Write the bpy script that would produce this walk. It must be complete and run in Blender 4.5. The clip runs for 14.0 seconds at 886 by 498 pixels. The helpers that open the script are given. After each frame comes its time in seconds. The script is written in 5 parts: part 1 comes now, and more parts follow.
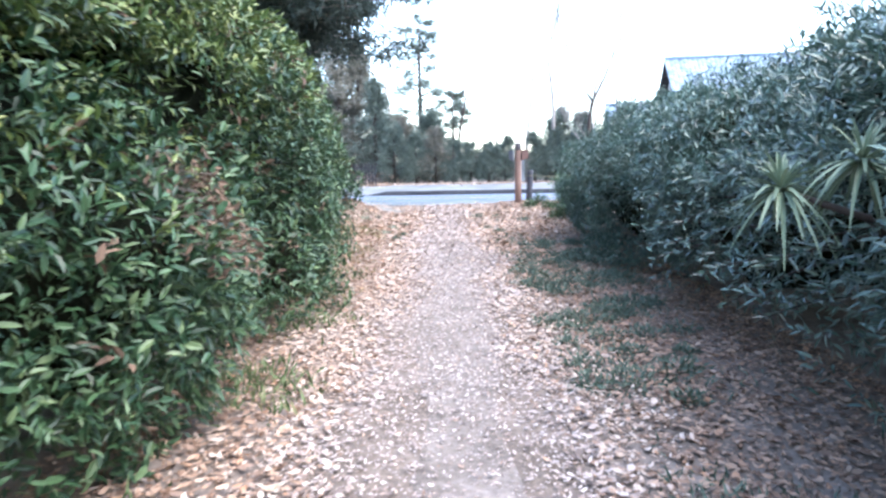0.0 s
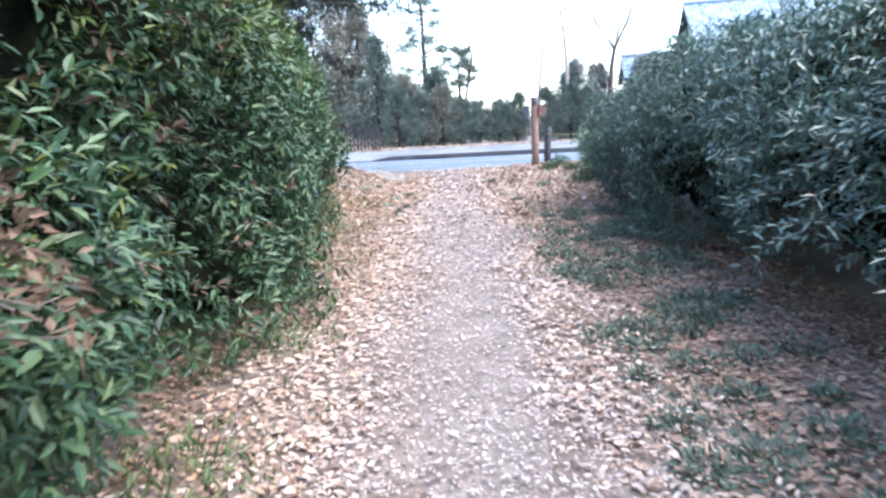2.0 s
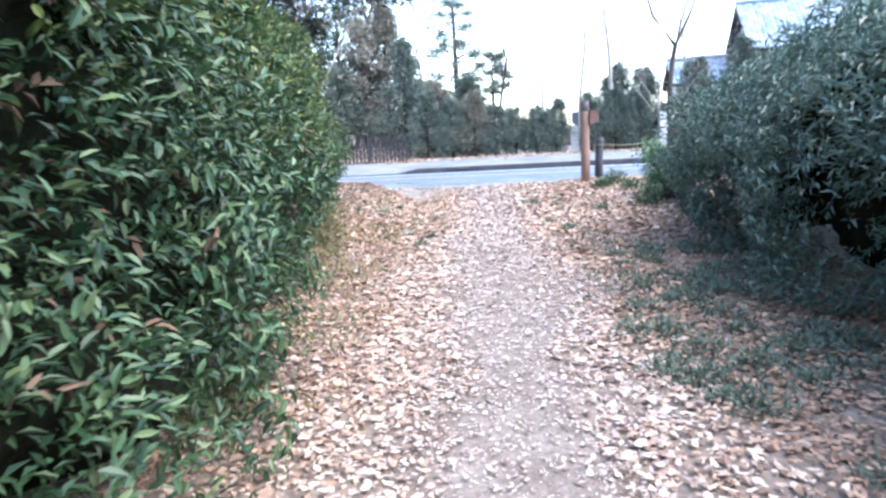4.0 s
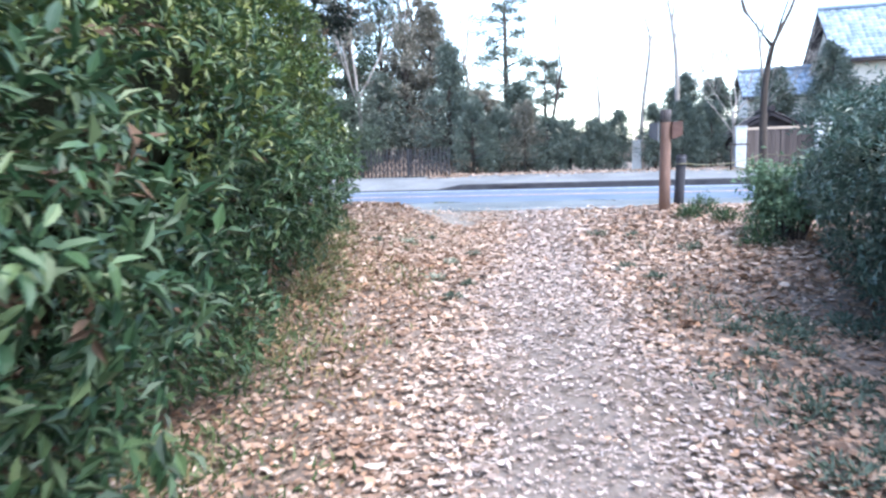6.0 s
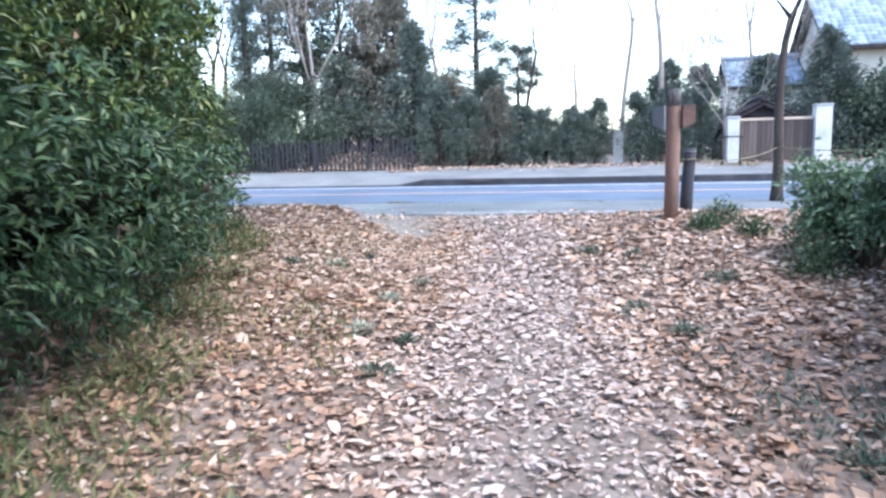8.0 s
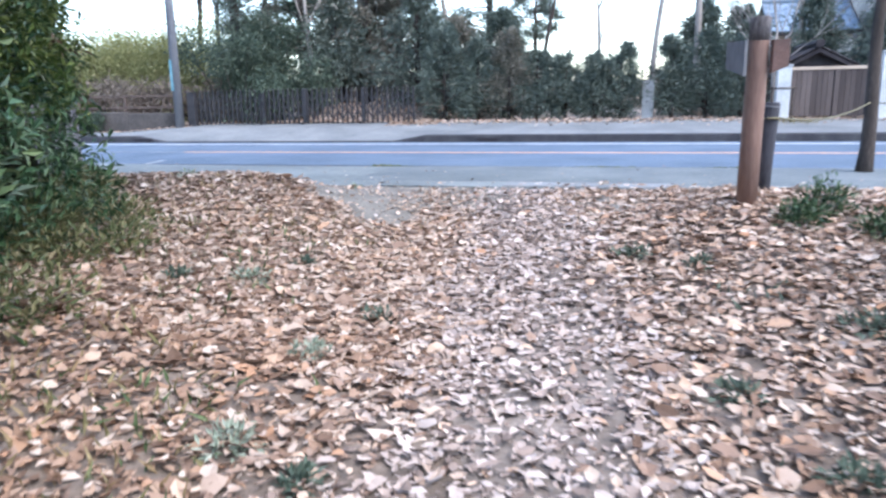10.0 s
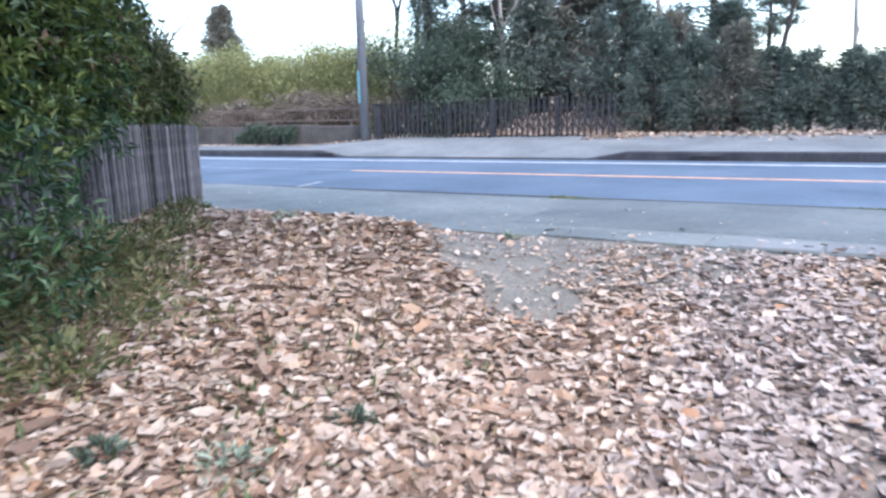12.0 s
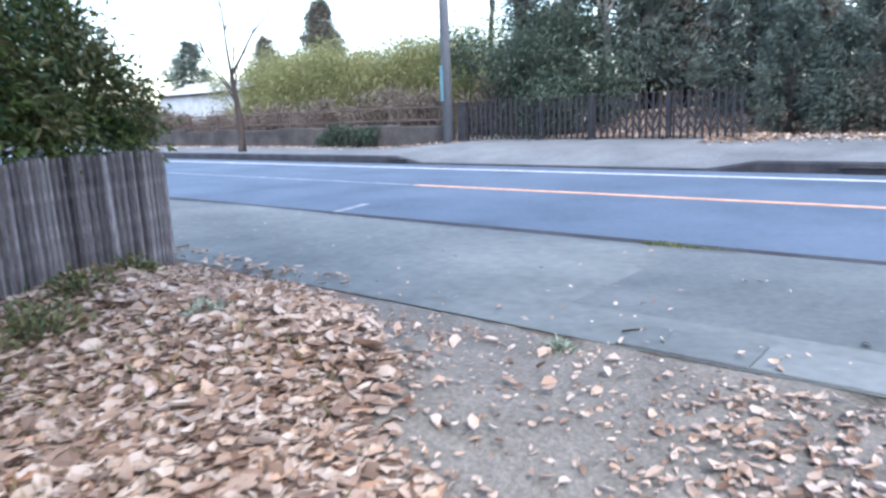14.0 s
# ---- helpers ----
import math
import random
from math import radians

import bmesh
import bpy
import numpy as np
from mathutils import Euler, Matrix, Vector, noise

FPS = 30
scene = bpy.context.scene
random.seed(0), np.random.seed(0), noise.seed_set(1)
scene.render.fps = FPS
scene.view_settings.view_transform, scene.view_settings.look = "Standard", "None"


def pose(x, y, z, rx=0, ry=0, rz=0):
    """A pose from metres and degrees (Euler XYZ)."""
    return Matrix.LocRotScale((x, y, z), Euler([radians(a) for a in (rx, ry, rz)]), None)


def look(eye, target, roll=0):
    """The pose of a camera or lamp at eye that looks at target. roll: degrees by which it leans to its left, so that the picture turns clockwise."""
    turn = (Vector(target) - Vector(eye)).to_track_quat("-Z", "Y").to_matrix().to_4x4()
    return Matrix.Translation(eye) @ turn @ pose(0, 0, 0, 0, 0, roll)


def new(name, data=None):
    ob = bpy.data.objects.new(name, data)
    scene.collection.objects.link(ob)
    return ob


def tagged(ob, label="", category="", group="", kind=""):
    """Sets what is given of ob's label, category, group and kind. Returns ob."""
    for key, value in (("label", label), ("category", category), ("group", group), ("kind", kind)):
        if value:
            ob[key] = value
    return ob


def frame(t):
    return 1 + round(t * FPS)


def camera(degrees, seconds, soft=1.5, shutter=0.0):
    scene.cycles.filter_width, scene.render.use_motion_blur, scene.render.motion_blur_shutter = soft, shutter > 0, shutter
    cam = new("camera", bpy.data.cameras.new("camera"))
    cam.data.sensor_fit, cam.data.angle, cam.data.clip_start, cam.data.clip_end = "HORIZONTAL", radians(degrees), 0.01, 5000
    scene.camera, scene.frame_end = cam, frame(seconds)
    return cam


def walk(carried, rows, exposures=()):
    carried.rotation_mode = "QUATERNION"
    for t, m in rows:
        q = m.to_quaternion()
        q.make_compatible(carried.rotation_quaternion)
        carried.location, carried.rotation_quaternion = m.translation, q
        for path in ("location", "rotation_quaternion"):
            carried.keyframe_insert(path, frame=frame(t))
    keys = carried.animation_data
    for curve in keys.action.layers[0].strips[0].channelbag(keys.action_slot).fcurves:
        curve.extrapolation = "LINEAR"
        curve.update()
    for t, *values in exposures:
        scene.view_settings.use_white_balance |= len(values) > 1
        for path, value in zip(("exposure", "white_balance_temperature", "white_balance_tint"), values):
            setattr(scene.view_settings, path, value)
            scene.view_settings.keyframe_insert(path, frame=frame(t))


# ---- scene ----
cam = camera(64.5, 14.0, soft=2.5, shutter=0.4)
METRES, EYE, TILT, LEAN, TURN = 17.9, 1.5, 0.0, 0.0, 8.4
ROWS = [
    (0.0, 0.0, 0.0, 0.0, -0.13, -6.36, 1.2),
    (0.5, -0.0017, 0.029, -0.0002, -1.6, -5.59, 0.93),
    (1.0, -0.0005, 0.0504, -0.0003, 0.57, -4.14, -0.7),
    (1.5, 0.0015, 0.0757, -0.0015, 1.89, -6.84, -0.64),
    (2.0, 0.0002, 0.1089, -0.001, 0.47, -9.39, 3.08),
    (2.5, 0.0008, 0.1446, 0.0007, 2.89, -7.17, 2.75),
    (2.7, 0.0004, 0.1591, 0.0007, 3.29, -5.82, 2.33),
    (4.8, -0.0041, 0.3118, 0.0008, 2.89, -9.81, 3.54),
    (5.0, -0.0045, 0.3263, 0.0008, 3.24, -8.47, 2.5),
    (5.5, -0.0065, 0.3651, 0.0026, 3.02, -6.61, 1.71),
    (6.0, -0.0077, 0.4034, 0.003, 6.9, -7.37, 1.95),
    (6.5, -0.0117, 0.44, 0.004, 3.19, -7.12, 1.27),
    (7.0, -0.0124, 0.4775, 0.0034, 3.78, -8.42, 1.83),
    (7.2, -0.0112, 0.4925, 0.0033, 3.68, -6.1, 2.27),
    (9.3, 0.0016, 0.6495, 0.0024, 6.45, -12.43, -0.19),
    (9.5, 0.0028, 0.6645, 0.0023, 5.71, -11.13, -0.16),
    (10.0, -0.0014, 0.7006, 0.0032, 5.88, -12.05, 0.99),
    (10.5, -0.007, 0.7383, 0.0039, 13.11, -12.2, 2.27),
    (11.0, -0.0091, 0.7756, 0.0055, 14.17, -11.65, 4.63),
    (11.5, -0.0083, 0.8137, 0.0071, 21.07, -11.21, 6.37),
    (12.0, -0.0104, 0.8495, 0.0071, 22.42, -11.07, 1.67),
    (12.5, -0.0131, 0.8863, 0.0088, 26.49, -10.09, 1.83),
    (13.0, -0.0198, 0.9206, 0.0102, 25.83, -9.84, 0.34),
    (13.5, -0.0292, 0.9569, 0.013, 29.46, -9.25, 2.03),
    (14.0, -0.0356, 0.993, 0.0179, 31.35, -11.45, 2.5),
]
walk(cam, [(t, pose(0, 0, EYE, TILT, LEAN, TURN) @ pose(METRES * x, METRES * y, METRES * z, 90 + pitch, roll, yaw)) for t, x, y, z, yaw, pitch, roll in ROWS],
     [(0.0, 3.2), (1.0, 3.27), (2.0, 3.1), (2.5, 3.25), (5.0, 3.04), (7.2, 2.76), (9.5, 2.48), (12.0, 2.36), (14.0, 2.33)])

# ---------------------------------------------------------------- world and light
world = bpy.data.worlds.new("sky")
scene.world = world
world.use_nodes = True
wn, wl = world.node_tree.nodes, world.node_tree.links
sky = wn.new("ShaderNodeTexSky")
sky.sky_type, sky.sun_disc = "NISHITA", False
SUN_EL, SUN_ROT = radians(58), radians(115)
sky.sun_elevation, sky.sun_rotation = SUN_EL, SUN_ROT
sky.air_density, sky.dust_density, sky.ozone_density = 1.0, 1.6, 2.0
wn["Background"].inputs["Strength"].default_value = 0.15
wl.new(sky.outputs[0], wn["Background"].inputs[0])
sun = new("sun", bpy.data.lights.new("sun", "SUN"))
sun.data.energy, sun.data.angle, sun.data.color = 0.5, radians(60), (1.0, 0.96, 0.91)
# the veiled sun stands to the right of the path
sun.matrix_world = look((0, 0, 0), (-math.sin(SUN_ROT) * math.cos(SUN_EL), -math.cos(SUN_ROT) * math.cos(SUN_EL), -math.sin(SUN_EL)))

# ---------------------------------------------------------------- materials
def material(name, stops, rough=0.8, scale=6.0, detail=5.0, bump=0.0, bump_scale=40.0, island=0.0, per_object=0.0,
             stretch=(1, 1, 1), fine=0.35, metal=0.0, translucent=0.0, spec=0.3):
    """stops: colours from dark to light, picked by noise at two scales and, where asked, by piece."""
    m = bpy.data.materials.new(name)
    m.use_nodes = True
    n, l = m.node_tree.nodes, m.node_tree.links
    b = n["Principled BSDF"]
    co = n.new("ShaderNodeTexCoord")
    mp = n.new("ShaderNodeMapping")
    mp.inputs["Scale"].default_value = stretch
    l.new(co.outputs["Object"], mp.inputs[0])
    big = n.new("ShaderNodeTexNoise")
    big.inputs["Scale"].default_value, big.inputs["Detail"].default_value = scale, detail
    l.new(mp.outputs[0], big.inputs["Vector"])
    small = n.new("ShaderNodeTexNoise")
    small.inputs["Scale"].default_value, small.inputs["Detail"].default_value = scale * 14, 3
    l.new(mp.outputs[0], small.inputs["Vector"])
    mix = n.new("ShaderNodeMix")
    mix.inputs[0].default_value = fine
    l.new(big.outputs["Fac"], mix.inputs[2])
    l.new(small.outputs["Fac"], mix.inputs[3])
    value = mix.outputs[0]
    for source, weight in (("geo", island), ("ob", per_object)):
        if weight:
            g = n.new("ShaderNodeNewGeometry" if source == "geo" else "ShaderNodeObjectInfo")
            mm = n.new("ShaderNodeMix")
            mm.inputs[0].default_value = weight
            l.new(value, mm.inputs[2])
            l.new(g.outputs["Random Per Island" if source == "geo" else "Random"], mm.inputs[3])
            value = mm.outputs[0]
    ramp = n.new("ShaderNodeValToRGB")
    spread = 0.45 if max(island, per_object) > 0.4 else 0.2
    for i, c in enumerate(stops):
        at = 0.5 - spread + 2 * spread * i / max(1, len(stops) - 1)
        e = ramp.color_ramp.elements[i] if i < 2 else ramp.color_ramp.elements.new(at)
        e.position, e.color = at, (*c, 1)
    l.new(value, ramp.inputs[0])
    l.new(ramp.outputs[0], b.inputs["Base Color"])
    b.inputs["Roughness"].default_value, b.inputs["Metallic"].default_value = rough, metal
    b.inputs["Specular IOR Level"].default_value = spec
    if translucent:
        t = n.new("ShaderNodeBsdfTranslucent")
        l.new(ramp.outputs[0], t.inputs[0])
        s = n.new("ShaderNodeMixShader")
        s.inputs[0].default_value = translucent
        l.new(b.outputs[0], s.inputs[1])
        l.new(t.outputs[0], s.inputs[2])
        l.new(s.outputs[0], n["Material Output"].inputs[0])
    if bump:
        bn = n.new("ShaderNodeTexNoise")
        bn.inputs["Scale"].default_value, bn.inputs["Detail"].default_value = bump_scale, 6
        l.new(mp.outputs[0], bn.inputs["Vector"])
        bp = n.new("ShaderNodeBump")
        bp.inputs["Strength"].default_value, bp.inputs["Distance"].default_value = bump, 0.02
        l.new(bn.outputs["Fac"], bp.inputs["Height"])
        l.new(bp.outputs[0], b.inputs["Normal"])
    return m


M_DIRT = material("dirt", [(0.095, 0.074, 0.058), (0.175, 0.14, 0.116), (0.26, 0.215, 0.185)], 0.95, 1.6, 6, 0.6, 60)
M_TROD = material("dusty_earth", [(0.105, 0.085, 0.072), (0.185, 0.156, 0.136), (0.285, 0.248, 0.224)], 0.95, 2.2, 7, 0.6, 70, fine=0.5)
M_GRAVEL = material("gravel", [(0.105, 0.098, 0.086), (0.185, 0.172, 0.152), (0.28, 0.258, 0.23)], 0.95, 3, 6, 0.7, 90, fine=0.6)
M_ASPHALT = material("road_asphalt", [(0.057, 0.083, 0.119), (0.087, 0.121, 0.168), (0.116, 0.154, 0.206)], 0.75, 0.8, 6, 0.3, 220)
M_WALKWAY = material("walkway_asphalt", [(0.104, 0.118, 0.12), (0.163, 0.183, 0.184), (0.228, 0.246, 0.236)], 0.9, 0.7, 8, 0.35, 160)
M_BORDER = material("border_concrete", [(0.097, 0.112, 0.116), (0.146, 0.165, 0.17), (0.2, 0.22, 0.222)], 0.9, 0.9, 7, 0.25, 140, per_object=0.15)
M_PATCH = material("asphalt_patch", [(0.08, 0.094, 0.101), (0.121, 0.139, 0.146), (0.17, 0.187, 0.19)], 0.85, 1.2, 7, 0.35, 200)
M_CONCRETE = material("concrete", [(0.22, 0.23, 0.24), (0.32, 0.33, 0.34), (0.40, 0.41, 0.41)], 0.9, 1.5, 7, 0.25, 120)
M_SLAB = material("worn_slab", [(0.125, 0.135, 0.145), (0.19, 0.20, 0.21), (0.245, 0.255, 0.265)], 0.9, 1.5, 7, 0.25, 120, per_object=0.2)
M_FARWALK = material("far_footway", [(0.093, 0.101, 0.107), (0.15, 0.16, 0.167), (0.212, 0.22, 0.222)], 0.9, 0.8, 7, 0.25, 120)
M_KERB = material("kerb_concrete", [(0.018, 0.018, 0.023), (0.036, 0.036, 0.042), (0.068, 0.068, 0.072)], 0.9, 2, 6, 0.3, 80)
M_WHITE = material("road_paint_white", [(0.28, 0.29, 0.31), (0.52, 0.53, 0.55), (0.66, 0.67, 0.68)], 0.7, 5, 8, 0.1, 100)
M_WORN = material("worn_paint", [(0.12, 0.14, 0.17), (0.26, 0.28, 0.30), (0.42, 0.43, 0.44)], 0.7, 3, 8, 0.1, 100)
M_YELLOW = material("road_paint_yellow", [(0.34, 0.20, 0.14), (0.58, 0.33, 0.21), (0.66, 0.40, 0.27)], 0.7, 5, 8, 0.1, 100)
M_MOSS = material("moss", [(0.045, 0.055, 0.022), (0.13, 0.15, 0.06), (0.25, 0.24, 0.12)], 0.95, 6, 5, 0.8, 60, island=0.5)
M_LITTER = material("dry_leaves", [(0.13, 0.088, 0.068), (0.285, 0.19, 0.141), (0.425, 0.333, 0.274), (0.54, 0.452, 0.382), (0.46, 0.262, 0.148)], 0.7, 9, 4, 0, island=0.75, translucent=0.1)
M_LITTER_BROWN = material("brown_leaves", [(0.075, 0.047, 0.034), (0.18, 0.11, 0.075), (0.29, 0.19, 0.135), (0.39, 0.275, 0.20), (0.38, 0.19, 0.10)], 0.75, 9, 4, 0, island=0.75, translucent=0.1)
M_LITTER_PALE = material("trodden_leaves", [(0.11, 0.08, 0.066), (0.26, 0.20, 0.172), (0.40, 0.33, 0.298), (0.53, 0.46, 0.425), (0.33, 0.24, 0.195)], 0.65, 9, 4, 0, island=0.75, translucent=0.1)
M_LITTER_ONE = material("single_leaf", [(0.14, 0.08, 0.05), (0.34, 0.22, 0.16), (0.46, 0.34, 0.27), (0.58, 0.49, 0.44), (0.42, 0.24, 0.13)], 0.65, 30, 4, 0, per_object=0.75, translucent=0.1)
M_GRASS = material("grass", [(0.03, 0.05, 0.02), (0.07, 0.11, 0.045), (0.13, 0.17, 0.08), (0.26, 0.23, 0.12)], 0.7, 2, 4, 0, island=0.65, translucent=0.2)
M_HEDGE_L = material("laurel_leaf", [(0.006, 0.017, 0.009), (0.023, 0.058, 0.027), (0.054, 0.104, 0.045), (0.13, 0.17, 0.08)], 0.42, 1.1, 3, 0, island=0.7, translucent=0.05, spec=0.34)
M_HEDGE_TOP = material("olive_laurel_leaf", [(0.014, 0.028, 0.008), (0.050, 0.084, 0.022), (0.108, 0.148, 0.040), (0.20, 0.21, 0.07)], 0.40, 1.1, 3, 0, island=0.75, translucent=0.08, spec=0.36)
M_HEDGE_R = material("dark_shrub_leaf", [(0.013, 0.030, 0.024), (0.046, 0.090, 0.070), (0.104, 0.164, 0.128), (0.19, 0.24, 0.185)], 0.30, 1.1, 3, 0, island=0.65, translucent=0.08, spec=0.6)
M_STRAW = material("straw_grass", [(0.07, 0.08, 0.03), (0.17, 0.15, 0.07), (0.28, 0.22, 0.12), (0.20, 0.12, 0.06)], 0.75, 2, 3, 0, island=0.65, translucent=0.15)
M_PALEWEED = material("pale_weed_leaf", [(0.12, 0.16, 0.12), (0.26, 0.31, 0.24), (0.42, 0.45, 0.37)], 0.65, 2, 3, 0, island=0.6, translucent=0.15)
M_WEED = material("weed_leaf", [(0.04, 0.064, 0.046), (0.088, 0.126, 0.094), (0.155, 0.195, 0.15)], 0.6, 2, 3, 0, island=0.6, translucent=0.15)
M_IVY = material("ivy_leaf", [(0.03, 0.042, 0.018), (0.08, 0.10, 0.04), (0.15, 0.15, 0.065), (0.25, 0.19, 0.11)], 0.5, 2, 3, 0, island=0.65, translucent=0.15)
M_BUSH = material("pale_shrub_leaf", [(0.05, 0.09, 0.05), (0.11, 0.19, 0.11), (0.2, 0.28, 0.17)], 0.5, 2, 3, 0, island=0.6, translucent=0.2)
M_YUCCA = material("sword_leaf", [(0.05, 0.085, 0.055), (0.12, 0.17, 0.11), (0.24, 0.28, 0.19)], 0.45, 2, 3, 0, island=0.6, translucent=0.15)
M_DEAD = material("withered_leaf", [(0.04, 0.027, 0.019), (0.115, 0.072, 0.047), (0.20, 0.135, 0.092)], 0.8, 3, 3, 0, island=0.7, translucent=0.15)
# near-black: the shade deep inside the hedges is put into this colour
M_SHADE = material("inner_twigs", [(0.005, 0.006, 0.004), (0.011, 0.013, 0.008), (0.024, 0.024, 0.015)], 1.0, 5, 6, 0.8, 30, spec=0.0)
M_CONIFER = material("conifer_needles", [(0.048, 0.066, 0.058), (0.11, 0.14, 0.12), (0.18, 0.215, 0.18)], 0.7, 0.6, 3, 0, island=0.55, translucent=0.1)
M_CEDAR = material("cedar_needles", [(0.018, 0.028, 0.026), (0.042, 0.06, 0.052), (0.085, 0.10, 0.085)], 0.7, 0.6, 3, 0, island=0.55, translucent=0.08)
M_PINE = material("pine_needles", [(0.062, 0.082, 0.072), (0.135, 0.165, 0.14), (0.215, 0.245, 0.205)], 0.7, 0.6, 3, 0, island=0.55, translucent=0.15)
M_BROWNCON = material("rusty_conifer_needles", [(0.082, 0.084, 0.07), (0.172, 0.165, 0.136), (0.265, 0.236, 0.194)], 0.75, 0.6, 3, 0, island=0.55, translucent=0.1)
M_BROAD = material("evergreen_leaf", [(0.028, 0.046, 0.034), (0.062, 0.09, 0.064), (0.11, 0.142, 0.10)], 0.6, 0.5, 3, 0, island=0.55, translucent=0.15)
M_BAMBOO = material("bamboo_leaf", [(0.14, 0.152, 0.064), (0.27, 0.275, 0.125), (0.44, 0.41, 0.205)], 0.6, 0.35, 3, 0, island=0.45, translucent=0.3)
M_TWIG = material("dry_twigs", [(0.09, 0.073, 0.06), (0.175, 0.145, 0.12), (0.27, 0.228, 0.192)], 0.9, 0.5, 3, 0, island=0.5)
M_BARK = material("bark", [(0.022, 0.018, 0.016), (0.055, 0.044, 0.039), (0.10, 0.082, 0.073)], 0.95, 3, 6, 0.9, 25, stretch=(1, 1, 0.25))
M_BARK_PALE = material("pale_bark", [(0.13, 0.115, 0.105), (0.24, 0.215, 0.20), (0.36, 0.33, 0.31)], 0.9, 3, 6, 0.6, 25, stretch=(1, 1, 0.3))
M_POST = material("planed_log", [(0.10, 0.058, 0.046), (0.185, 0.112, 0.088), (0.27, 0.18, 0.145)], 0.7, 4, 6, 0.4, 30, stretch=(1, 1, 0.15))
M_SIGN = material("sign_board", [(0.028, 0.014, 0.012), (0.055, 0.026, 0.021), (0.095, 0.048, 0.04)], 0.7, 5, 5, 0.3, 40, stretch=(0.3, 1, 1))
M_BLACK = material("charred_log", [(0.018, 0.018, 0.024), (0.04, 0.04, 0.05), (0.08, 0.08, 0.09)], 0.8, 5, 6, 0.5, 40, stretch=(1, 1, 0.2))
M_ROPE = material("rope", [(0.07, 0.066, 0.045), (0.15, 0.138, 0.09), (0.25, 0.225, 0.15)], 0.9, 30, 3, 0.4, 80)
M_BOARD = material("weathered_board", [(0.025, 0.022, 0.026), (0.095, 0.084, 0.086), (0.185, 0.165, 0.166), (0.33, 0.30, 0.30)], 0.9, 34, 8, 1.0, 90, stretch=(1, 1, 0.24), per_object=0.26, fine=0.35)
M_IRON = material("dark_iron", [(0.012, 0.012, 0.015), (0.03, 0.029, 0.033), (0.062, 0.057, 0.06)], 0.6, 6, 5, 0.2, 60)
M_RUST = material("rusted_rail", [(0.05, 0.035, 0.03), (0.10, 0.07, 0.06), (0.17, 0.12, 0.10)], 0.8, 5, 5, 0.3, 60)
M_STONE = material("wall_stone", [(0.032, 0.028, 0.027), (0.07, 0.061, 0.058), (0.125, 0.108, 0.097)], 0.95, 1.2, 8, 0.7, 20)
M_POLE = material("pole_concrete", [(0.08, 0.085, 0.10), (0.14, 0.145, 0.16), (0.20, 0.205, 0.22)], 0.85, 2, 6, 0.2, 60, stretch=(1, 1, 0.2))
M_BAND = material("blue_plate", [(0.07, 0.17, 0.21), (0.12, 0.26, 0.31), (0.2, 0.36, 0.40)], 0.5, 6, 4)
M_PLASTER = material("white_plaster", [(0.32, 0.33, 0.34), (0.48, 0.49, 0.50), (0.60, 0.61, 0.61)], 0.9, 1.5, 7, 0.2, 40)
M_WALL = material("house_plaster", [(0.36, 0.33, 0.30), (0.48, 0.45, 0.41), (0.56, 0.53, 0.49)], 0.9, 1, 7, 0.2, 40)
M_GATE = material("gate_timber", [(0.05, 0.038, 0.036), (0.085, 0.066, 0.061), (0.13, 0.102, 0.094)], 0.8, 4, 6, 0.4, 30, stretch=(1, 1, 0.12), per_object=0.3)
M_CAP = material("gate_beam", [(0.28, 0.21, 0.16), (0.42, 0.33, 0.26), (0.52, 0.42, 0.34)], 0.8, 4, 6, 0.3, 30, stretch=(0.2, 1, 1))
M_DARKWOOD = material("dark_timber", [(0.012, 0.010, 0.014), (0.028, 0.024, 0.028), (0.055, 0.048, 0.05)], 0.85, 3, 6, 0.3, 30)
M_TILE = material("roof_tile", [(0.09, 0.125, 0.17), (0.17, 0.225, 0.29), (0.26, 0.32, 0.39)], 0.45, 1.2, 6, 0.2, 40, island=0.35)
M_GLASS = material("window_glass", [(0.02, 0.025, 0.03), (0.035, 0.04, 0.045)], 0.08, 1, 2, spec=0.5)

# ---------------------------------------------------------------- mesh helpers
rng = np.random.default_rng(7)


